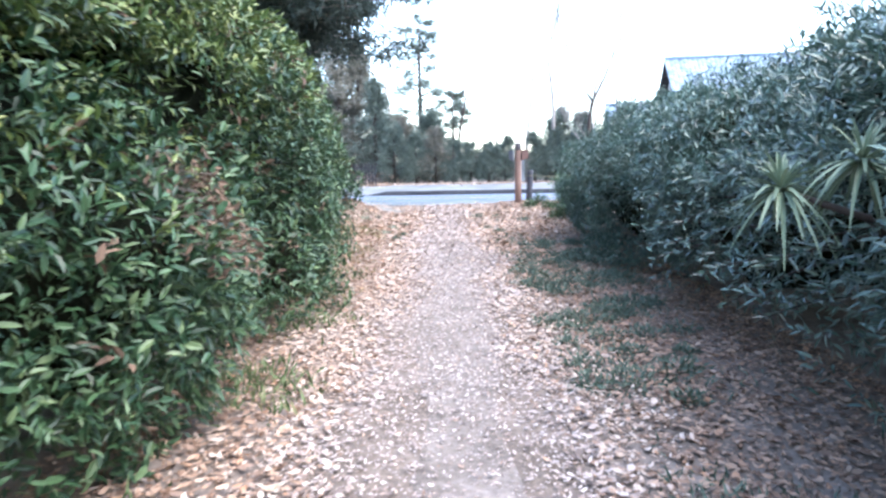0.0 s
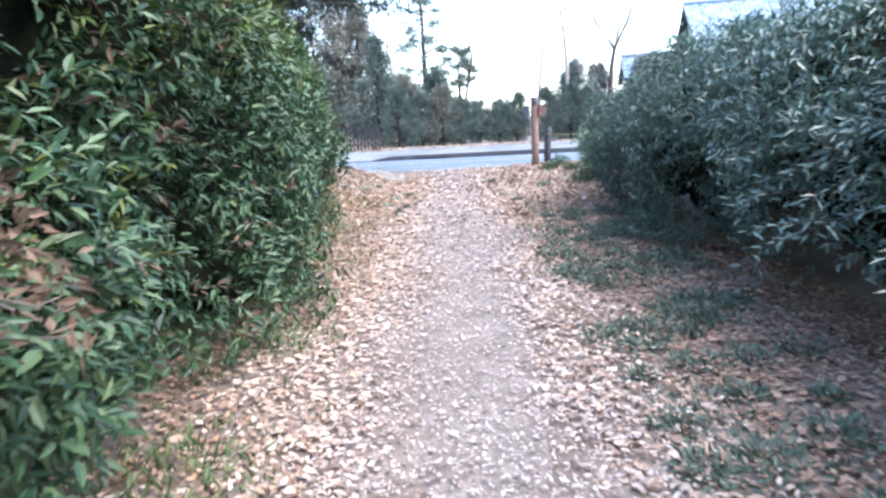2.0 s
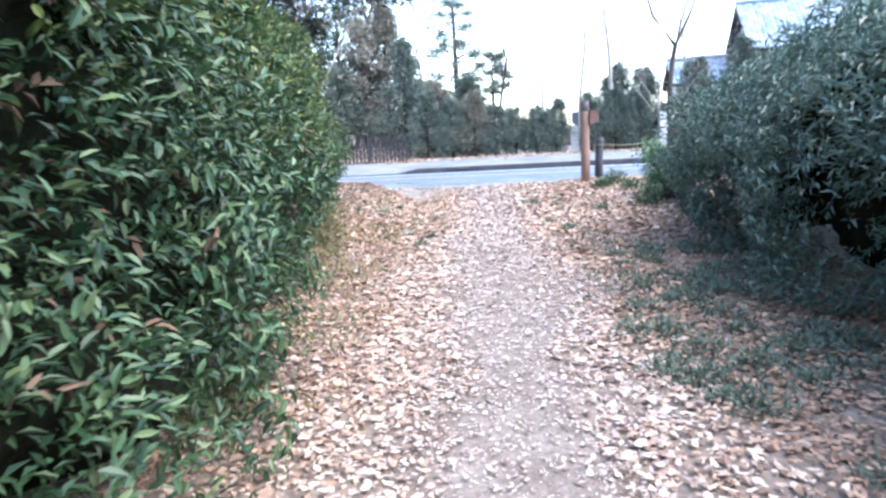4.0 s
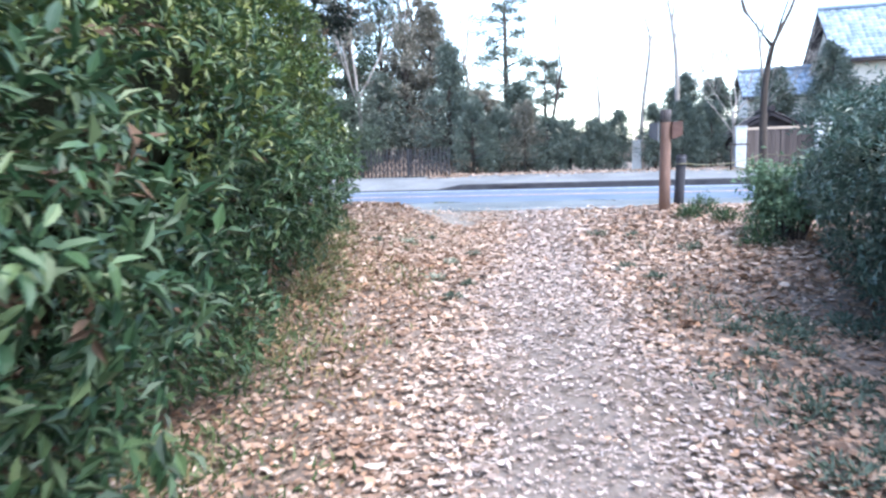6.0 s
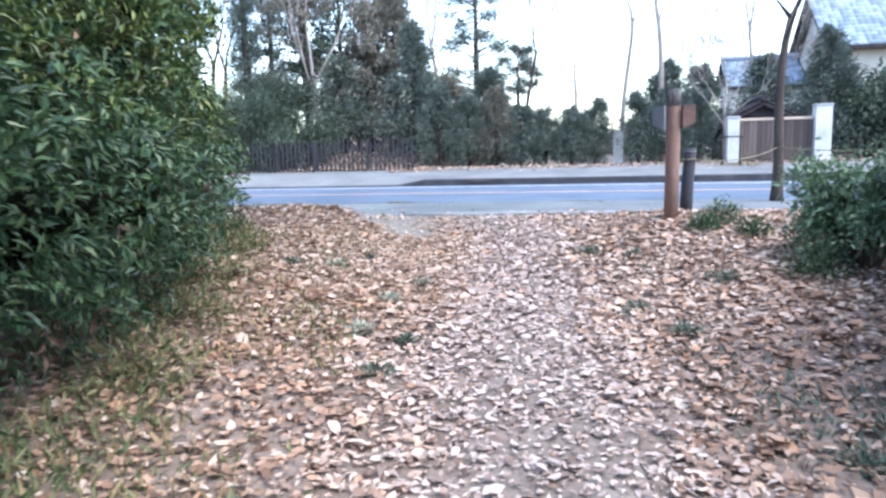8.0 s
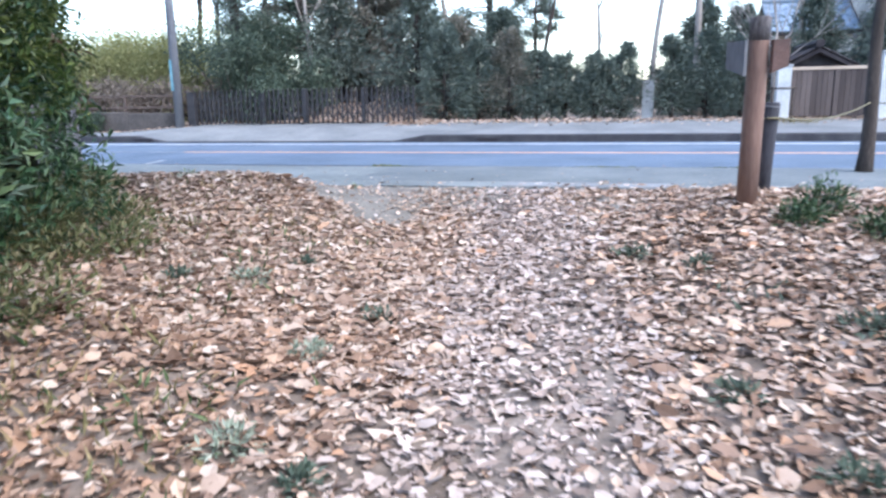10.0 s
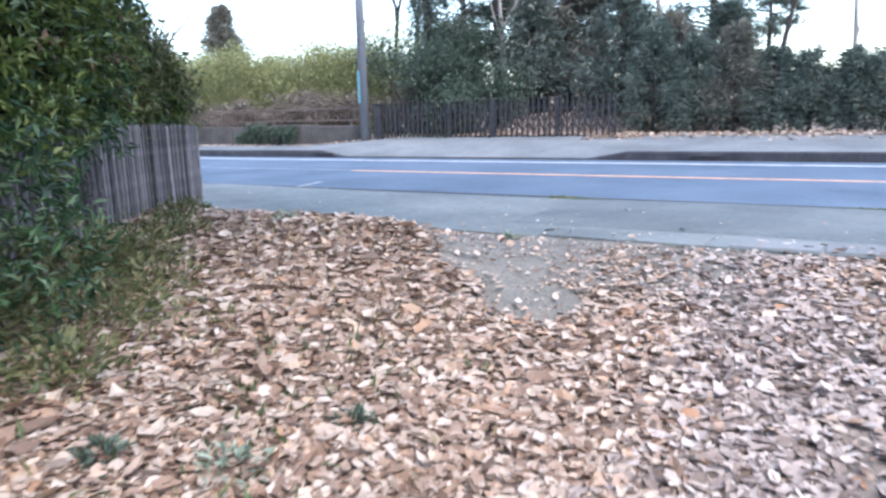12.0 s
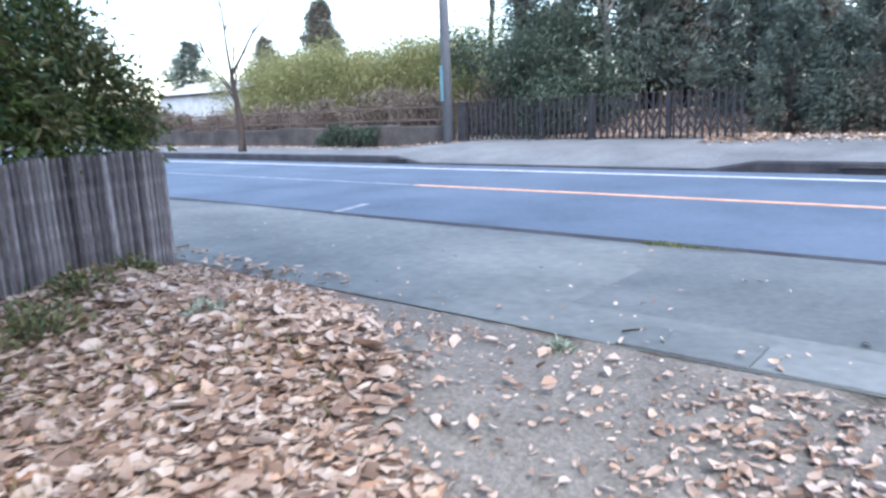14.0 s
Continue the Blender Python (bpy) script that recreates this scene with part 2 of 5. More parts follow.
class Shape:
    """Collects verts and faces of one mesh."""

    def __init__(self):
        self.v, self.f = [], []

    def add(self, verts, faces):
        k = len(self.v)
        self.v.extend([tuple(map(float, p)) for p in verts])
        self.f.extend([tuple(i + k for i in f) for f in faces])
        return self

    def box(self, x0, y0, z0, x1, y1, z1, bev=0.0):
        b = bev
        ring = lambda z, e: [(x0 + e, y0 + e, z), (x1 - e, y0 + e, z), (x1 - e, y1 - e, z), (x0 + e, y1 - e, z)]
        rows = [ring(z0, 0), ring(z1, 0)] if not b else [ring(z0, 0), ring(z1 - b, 0), ring(z1, b)]
        v = [p for r in rows for p in r]
        f = [(3, 2, 1, 0)]
        for r in range(len(rows) - 1):
            f += [(4 * r + i, 4 * r + (i + 1) % 4, 4 * r + 4 + (i + 1) % 4, 4 * r + 4 + i) for i in range(4)]
        k = 4 * (len(rows) - 1)
        f.append((k, k + 1, k + 2, k + 3))
        return self.add(v, f)

    def tube(self, pts, radii, seg=7, cap=True):
        pts = [Vector(p) for p in pts]
        v, f = [], []
        for i, p in enumerate(pts):
            d = (pts[min(i + 1, len(pts) - 1)] - pts[max(i - 1, 0)]).normalized()
            a = d.orthogonal().normalized() if abs(d.z) < 0.9 else Vector((1, 0, 0)).cross(d).normalized()
            b = d.cross(a)
            for j in range(seg):
                w = 2 * math.pi * j / seg
                v.append(p + radii[i] * (math.cos(w) * a + math.sin(w) * b))
        for i in range(len(pts) - 1):
            for j in range(seg):
                f.append((i * seg + j, i * seg + (j + 1) % seg, (i + 1) * seg + (j + 1) % seg, (i + 1) * seg + j))
        if cap:
            f.append(tuple(range(seg))[::-1])
            f.append(tuple((len(pts) - 1) * seg + j for j in range(seg)))
        return self.add(v, f)

    def mesh(self, name, mat, smooth=False):
        me = bpy.data.meshes.new(name)
        me.from_pydata(self.v, [], self.f)
        me.materials.append(mat)
        if smooth:
            me.polygons.foreach_set("use_smooth", [True] * len(me.polygons))
        me.update()
        return me


def raw_mesh(name, verts, tris, mat, smooth=False):
    me = bpy.data.meshes.new(name)
    me.vertices.add(len(verts))
    me.vertices.foreach_set("co", np.asarray(verts, np.float32).ravel())
    k = tris.shape[1]
    me.loops.add(tris.size)
    me.loops.foreach_set("vertex_index", tris.astype(np.int32).ravel())
    me.polygons.add(len(tris))
    me.polygons.foreach_set("loop_start", np.arange(0, tris.size, k, dtype=np.int32))
    me.polygons.foreach_set("use_smooth", np.full(len(tris), smooth))
    me.materials.append(mat)
    me.update(calc_edges=True)
    return me


def unit(a):
    return a / np.maximum(np.linalg.norm(a, axis=-1, keepdims=True), 1e-9)


def leaves(name, P, D, N, L, W, mat, fold=0.25, droop=0.15):
    """Leaf blades with a folded midrib: base P, pointing along D, face to N."""
    D = unit(D)
    S = unit(np.cross(D, N))
    N = np.cross(S, D)
    L, W = np.broadcast_to(L, len(P))[:, None], np.broadcast_to(W, len(P))[:, None]
    mid = P + D * L * 0.45
    c = mid - N * W * fold
    V = np.stack([P, mid - S * W / 2, c, mid + S * W / 2, P + D * L - N * L * droop], 1).reshape(-1, 3)
    T = np.array([(0, 2, 1), (0, 3, 2), (1, 2, 4), (2, 3, 4)])
    F = (np.arange(len(P))[:, None, None] * 5 + T[None]).reshape(-1, 3)
    return raw_mesh(name, V, F, mat)


def full_leaves(name, P, D, N, L, W, mat):
    """Lance-shaped leaves, folded along the midrib and bent down at the tip."""
    n = len(P)
    D = unit(D)
    S = unit(np.cross(D, N))
    N = np.cross(S, D)
    L, W = np.broadcast_to(L, n)[:, None], np.broadcast_to(W, n)[:, None]
    bend = rng.uniform(0.02, 0.28, n)[:, None]
    at_ = lambda u: P + D * L * u - N * L * bend * u * u
    m1, m2 = at_(0.3), at_(0.68)
    V = np.stack([P, m1 - S * W * 0.46 + N * W * 0.2, m1, m1 + S * W * 0.46 + N * W * 0.2, m2 - S * W * 0.40 + N * W * 0.17, m2, m2 + S * W * 0.40 + N * W * 0.17, at_(1.0)], 1).reshape(-1, 3)
    T = np.array([(0, 2, 1), (0, 3, 2), (1, 2, 5), (1, 5, 4), (2, 3, 6), (2, 6, 5), (4, 5, 7), (5, 6, 7)])
    F = (np.arange(n)[:, None, None] * 8 + T[None]).reshape(-1, 3)
    return raw_mesh(name, V, F, mat)


def sprigs(name, P, D, N, L, W, mat, droop=0.2):
    """Simpler blades for foliage that stays far off."""
    D = unit(D)
    S = unit(np.cross(D, N))
    N = np.cross(S, D)
    L, W = np.broadcast_to(L, len(P))[:, None], np.broadcast_to(W, len(P))[:, None]
    mid = P + D * L * 0.45
    V = np.stack([P, mid - S * W / 2 + N * W * 0.2, P + D * L - N * L * droop, mid + S * W / 2 + N * W * 0.2], 1).reshape(-1, 3)
    F = (np.arange(len(P))[:, None, None] * 4 + np.array([(0, 2, 1), (0, 3, 2)])[None]).reshape(-1, 3)
    return raw_mesh(name, V, F, mat)


def broad_leaves(name, P, D, N, L, W, mat):
    """Fallen leaves: oval, curled up at the rim, with a bent tip."""
    n = len(P)
    D = unit(D)
    S = unit(np.cross(D, N))
    N = np.cross(S, D)
    curl = rng.normal(0.08, 0.2, (n, 2))
    bend = rng.normal(0.0, 0.22, n)
    cols = []
    for u, w in ((0.0, 0.0), (0.32, 0.9), (0.72, 0.85), (1.0, 0.0)):
        c = P + D * (L * (u - 0.5))[:, None] + N * (L * bend * (u - 0.5) * (u - 0.5) * 3)[:, None]
        if w == 0.0:
            cols.append(c)
            continue
        for sgn, kk in ((-1, 0), (0, 0), (1, 1)):
            jag = 1 + 0.24 * rng.normal(size=n)
            cols.append(c + S * (sgn * W * w * 0.5 * jag)[:, None] + N * (abs(sgn) * W * w * curl[:, kk])[:, None])
    V = np.stack(cols, 1).reshape(-1, 3)
    T = np.array([(0, 2, 1), (0, 3, 2), (1, 2, 5), (1, 5, 4), (2, 3, 6), (2, 6, 5), (4, 5, 7), (5, 6, 7)])
    F = (np.arange(n)[:, None, None] * 8 + T[None]).reshape(-1, 3)
    return raw_mesh(name, V, F, mat)


def curled_leaves(name, P, D, N, L, W, mat):
    """Small dry leaves, bent along their length, with an uneven rim."""
    n = len(P)
    D = unit(D)
    S = unit(np.cross(D, N))
    N = np.cross(S, D)
    bend = rng.normal(0.25, 0.35, n)[:, None]
    at_ = lambda u: P + D * (L * (u - 0.5))[:, None] + N * L[:, None] * bend * (u - 0.5) ** 2
    side = lambda u, w: at_(u) + S * (W * w * rng.uniform(0.7, 1.25, n))[:, None] + N * (W * rng.normal(0.05, 0.14, n))[:, None]
    V = np.stack([at_(0.0), side(0.33, -0.5), side(0.33, 0.5), side(0.7, -0.45), side(0.7, 0.45), at_(1.0)], 1).reshape(-1, 3)
    T = np.array([(0, 2, 1), (1, 2, 4), (1, 4, 3), (3, 4, 5)])
    F = (np.arange(n)[:, None, None] * 6 + T[None]).reshape(-1, 3)
    return raw_mesh(name, V, F, mat)


_K = rng.normal(size=(24, 3))
_PH = rng.uniform(0, 6.28, 24)


def wob(P, freq):
    """Smooth noise of about -1 to 1, from a sum of waves."""
    return np.sin(P @ (_K.T * freq) + _PH).sum(-1) / 4.9


def thing(name, label, category, group="", kind="", at=(0, 0, 0)):
    ob = new(name)
    ob.empty_display_size = 0.1
    ob.location = at
    return tagged(ob, label, category, group, kind)


def part(name, mesh, parent, label="", m=None):
    ob = new(name, mesh)
    ob.parent = parent
    if m is not None:
        ob.matrix_basis = m
    return tagged(ob, label)


def solid(name, mesh, label, category, group="", kind=""):
    return tagged(new(name, mesh), label, category, group, kind)


# ---------------------------------------------------------------- ground
def ramp01(v, a, b):
    t = np.clip((v - a) / (b - a), 0, 1)
    return t * t * (3 - 2 * t)


def path_x(y):
    return -0.148 * y


def ground_z(x, y):
    x, y = np.asarray(x, float), np.asarray(y, float)
    base = np.interp(y, [-5, 0, 10, 13, 16.4, 18, 19.5, 20.97, 21.1, 30.4, 30.8, 33.6, 34.4, 35.2, 45], [0, 0, 0, 0.08, 0.18, 0.27, 0.38, 0.468, 0.39, 0.39, 0.40, 0.57, 0.74, 0.80, 0.88])
    d = x - path_x(y)
    near = ramp01(y, 10.5, 15) * (1 - ramp01(y, 19.6, 20.9))
    bank = 0.30 * ramp01(-d, 0.9, 3.0) * near * (1 - ramp01(-d, 30, 40)) + 0.16 * ramp01(d, 0.8, 2.2) * ramp01(y, 13, 18) * (1 - ramp01(y, 20.0, 20.9))
    bumps = 0.025 * wob(np.stack([x, y, 0 * x], -1), 1.3) * (1 - ramp01(y, 19.5, 20.8)) * (1 - ramp01(abs(x), 30, 40)) * ramp01(y, -40, -30)
    dip = 0.2 * ramp01(y, 31, 33) * (1 - ramp01(y, 34.4, 35.5)) * (1 - ramp01(x, -19.5, -15.0))
    rise = 0.62 * ramp01(y, 34.5, 36.6) * ramp01(x, -14.0, -11.8) * (1 - ramp01(x, -8.6, -7.2)) * (1 - ramp01(y, 38.5, 43))
    return base + bank + bumps - dip + rise


def sheet(name, xs, ys, zf, mat):
    X, Y = np.meshgrid(xs, ys)
    V = np.stack([X, Y, zf(X, Y)], -1).reshape(-1, 3)
    w = len(xs)
    i = (np.arange(len(ys) - 1)[:, None] * w + np.arange(w - 1)).ravel()
    return raw_mesh(name, V, np.stack([i, i + 1, i + w + 1, i + w], 1), mat, True)


gx = np.concatenate([[-1500, -500, -200, -100, -60, -40], np.arange(-30, -14, 1.0), np.arange(-14, 5, 0.16), np.arange(5, 20, 1.0), [25, 40, 60, 100, 200, 500, 1500]])
gy = np.concatenate([[-1500, -500, -200, -100, -60, -30, -15], np.arange(-8, 20.9, 0.16), [20.97, 21.1, 22, 24, 27, 30.4, 30.8, 31.5, 32, 33, 33.6, 34.0, 34.4, 34.8, 35.2, 35.5, 36, 36.5, 37, 38, 40, 42, 45, 60, 100, 200, 500, 1500]])
solid("ground", sheet("ground", gx, gy, ground_z, M_DIRT), "trodden brown earth of a woodland path", "ground", kind="structure")

us, vs_ = np.linspace(-1, 1, 13), np.arange(-4, 19.4, 0.2)
U, V_ = np.meshgrid(us, vs_)
tx = path_x(V_) + 0.1 + U * (0.36 + 0.10 * wob(np.stack([0 * V_, V_, 0 * V_], -1), 1.9))
tv = np.stack([tx, V_, ground_z(tx, V_) + np.where(abs(U) > 0.95, -0.01, 0.008)], -1).reshape(-1, 3)
ti = (np.arange(len(vs_) - 1)[:, None] * 13 + np.arange(12)).ravel()
solid("footpath", raw_mesh("footpath", tv, np.stack([ti, ti + 1, ti + 14, ti + 13], 1), M_TROD, True), "pale dusty trodden strip down the middle of the path", "path", kind="structure")

ROAD_Z = 0.45
solid("road", Shape().box(-300, 23.72, 0.395, 300, 30.5, ROAD_Z).mesh("road", M_ASPHALT), "blue-grey worn asphalt two-lane road", "road", kind="structure")
walk_near = solid("pavement_near", sheet("pavement_near", np.concatenate([[-300, -60], np.arange(-30, 20, 0.5), [60, 300]]), [20.95, 21.5, 22.5, 23.4, 23.7, 23.71],
                  lambda x, y: 0.47 + 0.012 * wob(np.stack([x, y, 0 * x], -1), 0.8) - 0.15 * (y > 23.705), M_WALKWAY), "grey patched asphalt footway beside the road", "pavement", kind="structure")


def far_walk_z(x, y):
    drop = ramp01(x, -16.1, -15.0) * (1 - ramp01(x, -8.0, -6.9))
    edge = 1 - ramp01(y, 30.75, 32.4)
    return 0.62 + (0.075 * ramp01(x, -19.5, -15.0) - 0.004) * (y - 30.75) - 0.14 * drop * edge


solid("pavement_far", sheet("pavement_far", np.concatenate([[-300, -60, -30], np.arange(-22, -4, 0.25), [0, 20, 60, 300]]), [30.74, 31, 31.4, 31.9, 32.4, 33, 33.7, 34.4], far_walk_z, M_FARWALK),
      "pale concrete footway across the road", "pavement", kind="structure")


def kerb(x0, x1, slope_left, slope_right):
    s = Shape()
    a, b = x0 + (0.9 if slope_left else 0), x1 - (0.9 if slope_right else 0)
    top = lambda x: 0.64 if a <= x <= b else 0.475
    xs = sorted({x0, a, b, x1})
    v = [p for x in xs for p in ((x, 30.50, 0.40), (x, 30.53, top(x) - 0.03), (x, 30.56, top(x)), (x, 30.76, top(x)), (x, 30.77, 0.40))]
    f = [(5 * i + j, 5 * i + j + 5, 5 * i + j + 6, 5 * i + j + 1) for i in range(len(xs) - 1) for j in range(4)]
    return s.add(v, f + [(0, 1, 2, 3, 4), tuple(5 * (len(xs) - 1) + j for j in (4, 3, 2, 1, 0))])


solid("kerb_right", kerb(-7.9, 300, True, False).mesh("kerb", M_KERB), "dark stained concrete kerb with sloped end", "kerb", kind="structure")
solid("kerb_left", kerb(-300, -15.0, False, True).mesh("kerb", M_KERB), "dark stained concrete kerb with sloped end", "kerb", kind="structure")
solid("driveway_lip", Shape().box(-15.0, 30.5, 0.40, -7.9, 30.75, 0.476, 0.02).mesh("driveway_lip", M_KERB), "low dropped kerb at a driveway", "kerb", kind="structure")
for gxm in (-5.3, -15.6):
    g = thing("storm_drain", "black storm drain slot in the kerb face", "drain", "kerb drains")
    part("slot", Shape().box(gxm - 0.28, 30.485, 0.455, gxm + 0.28, 30.505, 0.55, 0.01).mesh("slot", M_DARKWOOD), g)
    part("lintel", Shape().box(gxm - 0.34, 30.47, 0.55, gxm + 0.34, 30.51, 0.58, 0.01).mesh("lintel", M_KERB), g)


def stripe(name, x0, x1, y0, y1, mat, label):
    s = Shape().box(x0, y0, ROAD_Z - 0.004, x1, y1, ROAD_Z + 0.005)
    return solid(name, s.mesh(name, mat), label, "road marking", kind="structure")


stripe("edge_line", -300, 300, 29.60, 29.75, M_WHITE, "white painted edge line along the far lane")
stripe("centre_line", -11.8, 300, 26.85, 27.00, M_YELLOW, "faded orange centre line on the road")
stripe("centre_line_white", -60, -11.8, 26.90, 26.96, M_WORN, "thin white centre line on the road")
sd = Shape().add([(-10.68, 23.92, 0.4565), (-10.53, 23.92, 0.4565), (-10.72, 24.72, 0.4565), (-10.87, 24.72, 0.4565)], [(0, 1, 2, 3)])
solid("slant_mark", sd.mesh("slant_mark", M_WORN), "worn white slanting road mark", "road marking", kind="structure")
solid("gutter", Shape().box(-300, 23.715, 0.395, 300, 23.93, 0.4555).mesh("gutter", M_KERB), "dark dirty joint between road and footway", "gutter", kind="structure")
border = thing("footway_border", "paler concrete border strip along the footway", "paving")
for k in range(14):
    part("border_slab", Shape().box(-4.93 + 0.72 * k, 20.965, 0.42, -4.222 + 0.72 * k, 21.34, 0.488, 0.006).mesh("border_slab", M_BORDER), border)
solid("footway_patch", sheet("footway_patch", np.arange(-5.55, 5.1, 0.5), [21.56, 21.62, 22.5, 23.1, 23.52, 23.6], lambda x, y: 0.482 + 0.012 * wob(np.stack([x, y, 0 * x], -1), 0.8) - 0.012 * ((y > 23.55) | (y < 21.58) | (x < -5.5)), M_PATCH),
      "darker asphalt repair patch on the footway", "pavement", kind="structure")
slab = thing("concrete_slab", "pale concrete slab strip set at the footway edge", "paving slab")
for k in range(3):
    part("slab", Shape().box(-3.3 + 0.68 * k, 20.98, 0.44, -2.64 + 0.68 * k, 21.36, 0.502, 0.008).mesh("slab", M_SLAB), slab)

ga, gr = np.linspace(0, 2 * np.pi, 49)[:-1], np.linspace(0, 1, 9)
gv = []
for r_ in gr:
    for a_ in ga:
        q = r_ * (1 + 0.10 * math.sin(3 * a_ + 1) + 0.07 * math.sin(7 * a_))
        gxx, gyy = -4.75 + 3.0 * q * math.cos(a_), min(20.94, 19.8 + 2.0 * q * math.sin(a_))
        gv.append((gxx, gyy, float(ground_z(gxx, gyy)) + 0.006 - 0.012 * (r_ == 1)))
gf = [(i * 48 + j, i * 48 + (j + 1) % 48, (i + 1) * 48 + (j + 1) % 48, (i + 1) * 48 + j) for i in range(8) for j in range(48)]
solid("gravel_patch", raw_mesh("gravel_patch", np.array(gv), np.array(gf), M_GRAVEL, True), "bare grey gravelly earth where path meets footway", "gravel", kind="structure")

def clumps(centres, radii, per, L, mat, name="crown", flat=1.0):
    """Leaf sprays filling uneven lumps."""
    P, Nn = [], []
    for c, r in zip(centres, radii):
        u = unit(rng.normal(size=(per, 3))) * (rng.uniform(0.25, 1.0, (per, 1)) ** 0.6)
        P.append(np.asarray(c) + u * np.array([r, r, r * flat]) * (1 + 0.3 * rng.normal(size=(per, 1))))
        Nn.append(u)
    P, Nn = np.concatenate(P), np.concatenate(Nn)
    n = len(P)
    D = unit(Nn * 0.6 + rng.normal(size=(n, 3)) * 0.6)
    F = rng.normal(size=(n, 3)) * 0.6 + [0, 0, 0.8]
    LL = L * rng.uniform(0.5, 1.3, n)
    return (sprigs if L > 0.1 else leaves)(name, P, D, F, LL, LL * rng.uniform(0.3, 0.5, n), mat)


def bare_tree(name, base, height, r, seed, label, mat, lean=(0, 0), forks=3, spread=0.5, start=0.5, twig=True, group="", depth=3):
    """A leafless tree: trunk and forking limbs."""
    rd = random.Random(seed)
    t = thing(name, label, "tree", group, at=base)
    trunk = Shape()
    pts, rad = [], []
    for i in range(9):
        u = i / 8
        pts.append(Vector((lean[0] * u + 0.03 * height * math.sin(3 * u + seed) * u, lean[1] * u, -0.05 + height * start * 1.25 * u)))
        rad.append(r * (1.15 - 0.5 * u) if i else r * 1.4)
    trunk.tube(pts, rad, 10)
    part("trunk", trunk.mesh("trunk", mat, True), t)
    fine = Shape()

    def grow(p, d, length, rr, level):
        s = Shape() if level == 0 else fine
        q, path, rs = p.copy(), [p.copy()], [rr]
        dd = d.copy()
        for i in range(4):
            dd = (dd + Vector((rd.gauss(0, 0.16), rd.gauss(0, 0.16), rd.gauss(0.09, 0.1)))).normalized()
            q = q + dd * length / 4
            path.append(q.copy())
            rs.append(max(rr * (1 - 0.19 * (i + 1)), 0.004))
            if level < depth - 1 and i >= 1:
                for _ in range(2 if twig else 1):
                    side = (dd + Vector((rd.gauss(0, spread), rd.gauss(0, spread), rd.gauss(0.15, spread * 0.7)))).normalized()
                    grow(q, side, length * rd.uniform(0.4, 0.65), rs[-1] * 0.6, level + 1)
        s.tube(path, rs, 6 if level == 0 else 4, cap=False)
        if level == 0:
            part("limb", s.mesh("limb", mat, True), t)
    top = pts[-1]
    for k in range(forks):
        a = 2 * math.pi * (k + rd.random() * 0.6) / forks
        d = Vector((math.cos(a) * spread * 1.3, math.sin(a) * spread * 1.3, 1)).normalized()
        p = pts[-1] if k < 2 else pts[rd.choice((5, 6, 7))]
        grow(p, d, height * (1 - start) * rd.uniform(0.75, 1.05), rad[-1] * (0.8 if k < 2 else 0.5), 0)
    if fine.v:
        tagged(part("twig_mass", fine.mesh("twig_mass", mat), t), kind="stuff")
    return t


# ---------------------------------------------------------------- hedges
LX = ([-6, 0, 3.6, 5, 6.4, 8.7, 10.5, 12.6, 14.5, 15.5, 16.7, 17.4, 18.5, 19.5, 21], [-2.15, -2.2, -2.25, -2.32, -2.6, -3.3, -4.1, -4.8, -5.25, -5.6, -6.1, -7.0, -8.0, -8.95, -10.0])
RX = ([-6, 0, 3.5, 5.5, 7.5, 10, 13, 16, 18], [2.1, 2.05, 1.95, 1.75, 1.5, 1.3, 1.12, 1.12, 1.4])


def left_hedge(y, v):
    bulge = np.interp(y, [0, 5, 8, 11, 14.5, 16.5, 19, 21], [0.6, 0.45, 0.62, 0.92, 0.9, 0.4, 0.4, 0.45])
    o = np.interp(v, [0, 0.10, 0.28, 0.44, 0.6, 0.74, 0.82, 0.92, 1], [0.2, 0.8, 1.0, 0.82, -0.05, -1.2, -2.4, -3.7, -4.0])
    o = o * np.interp(v, [0.4, 0.6], [1, 0]) * bulge + o * np.interp(v, [0.4, 0.6], [0, 1])
    z = np.interp(v, [0, 0.10, 0.28, 0.44, 0.6, 0.74, 0.82, 0.92, 1], [0.02, 0.45, 1.5, 2.3, 3.2, 4.1, 4.4, 4.0, 0.3])
    x = np.interp(y, *LX) + o + 0.4 * ramp01(y, 17.2, 19.5) * (1 - ramp01(v, 0.1, 0.5))
    low = np.interp(y, [16.3, 17.0, 17.8, 21], [0.0, 0.55, 1.0, 1.02])
    z = low * np.interp(v, [0.8, 1], [1, 0]) + z * (1 - low / 4.4)
    x = x - 0.78 * np.maximum(0, z - 1.2) * ramp01(y, 17.0, 19.6)
    return np.stack([x, y, z + ground_z(x, y)], -1)


def right_hedge(y, v):
    end = 1 - 0.3 * ramp01(y, 14.8, 17)
    o = np.interp(v, [0, 0.12, 0.4, 0.56, 0.7, 0.82, 0.92, 1], [0, 0.25, 0.62, 0.25, -0.6, -1.8, -3.0, -3.4])
    z = np.interp(v, [0, 0.12, 0.4, 0.56, 0.7, 0.82, 0.92, 1], [0.02, 0.5, 1.45, 2.05, 2.55, 2.75, 2.5, 0.3]) * end * np.interp(y, [0, 6, 12], [1.13, 1.05, 0.9])
    x = np.interp(y, *RX) - o
    return np.stack([x, y, z + ground_z(x, y)], -1)


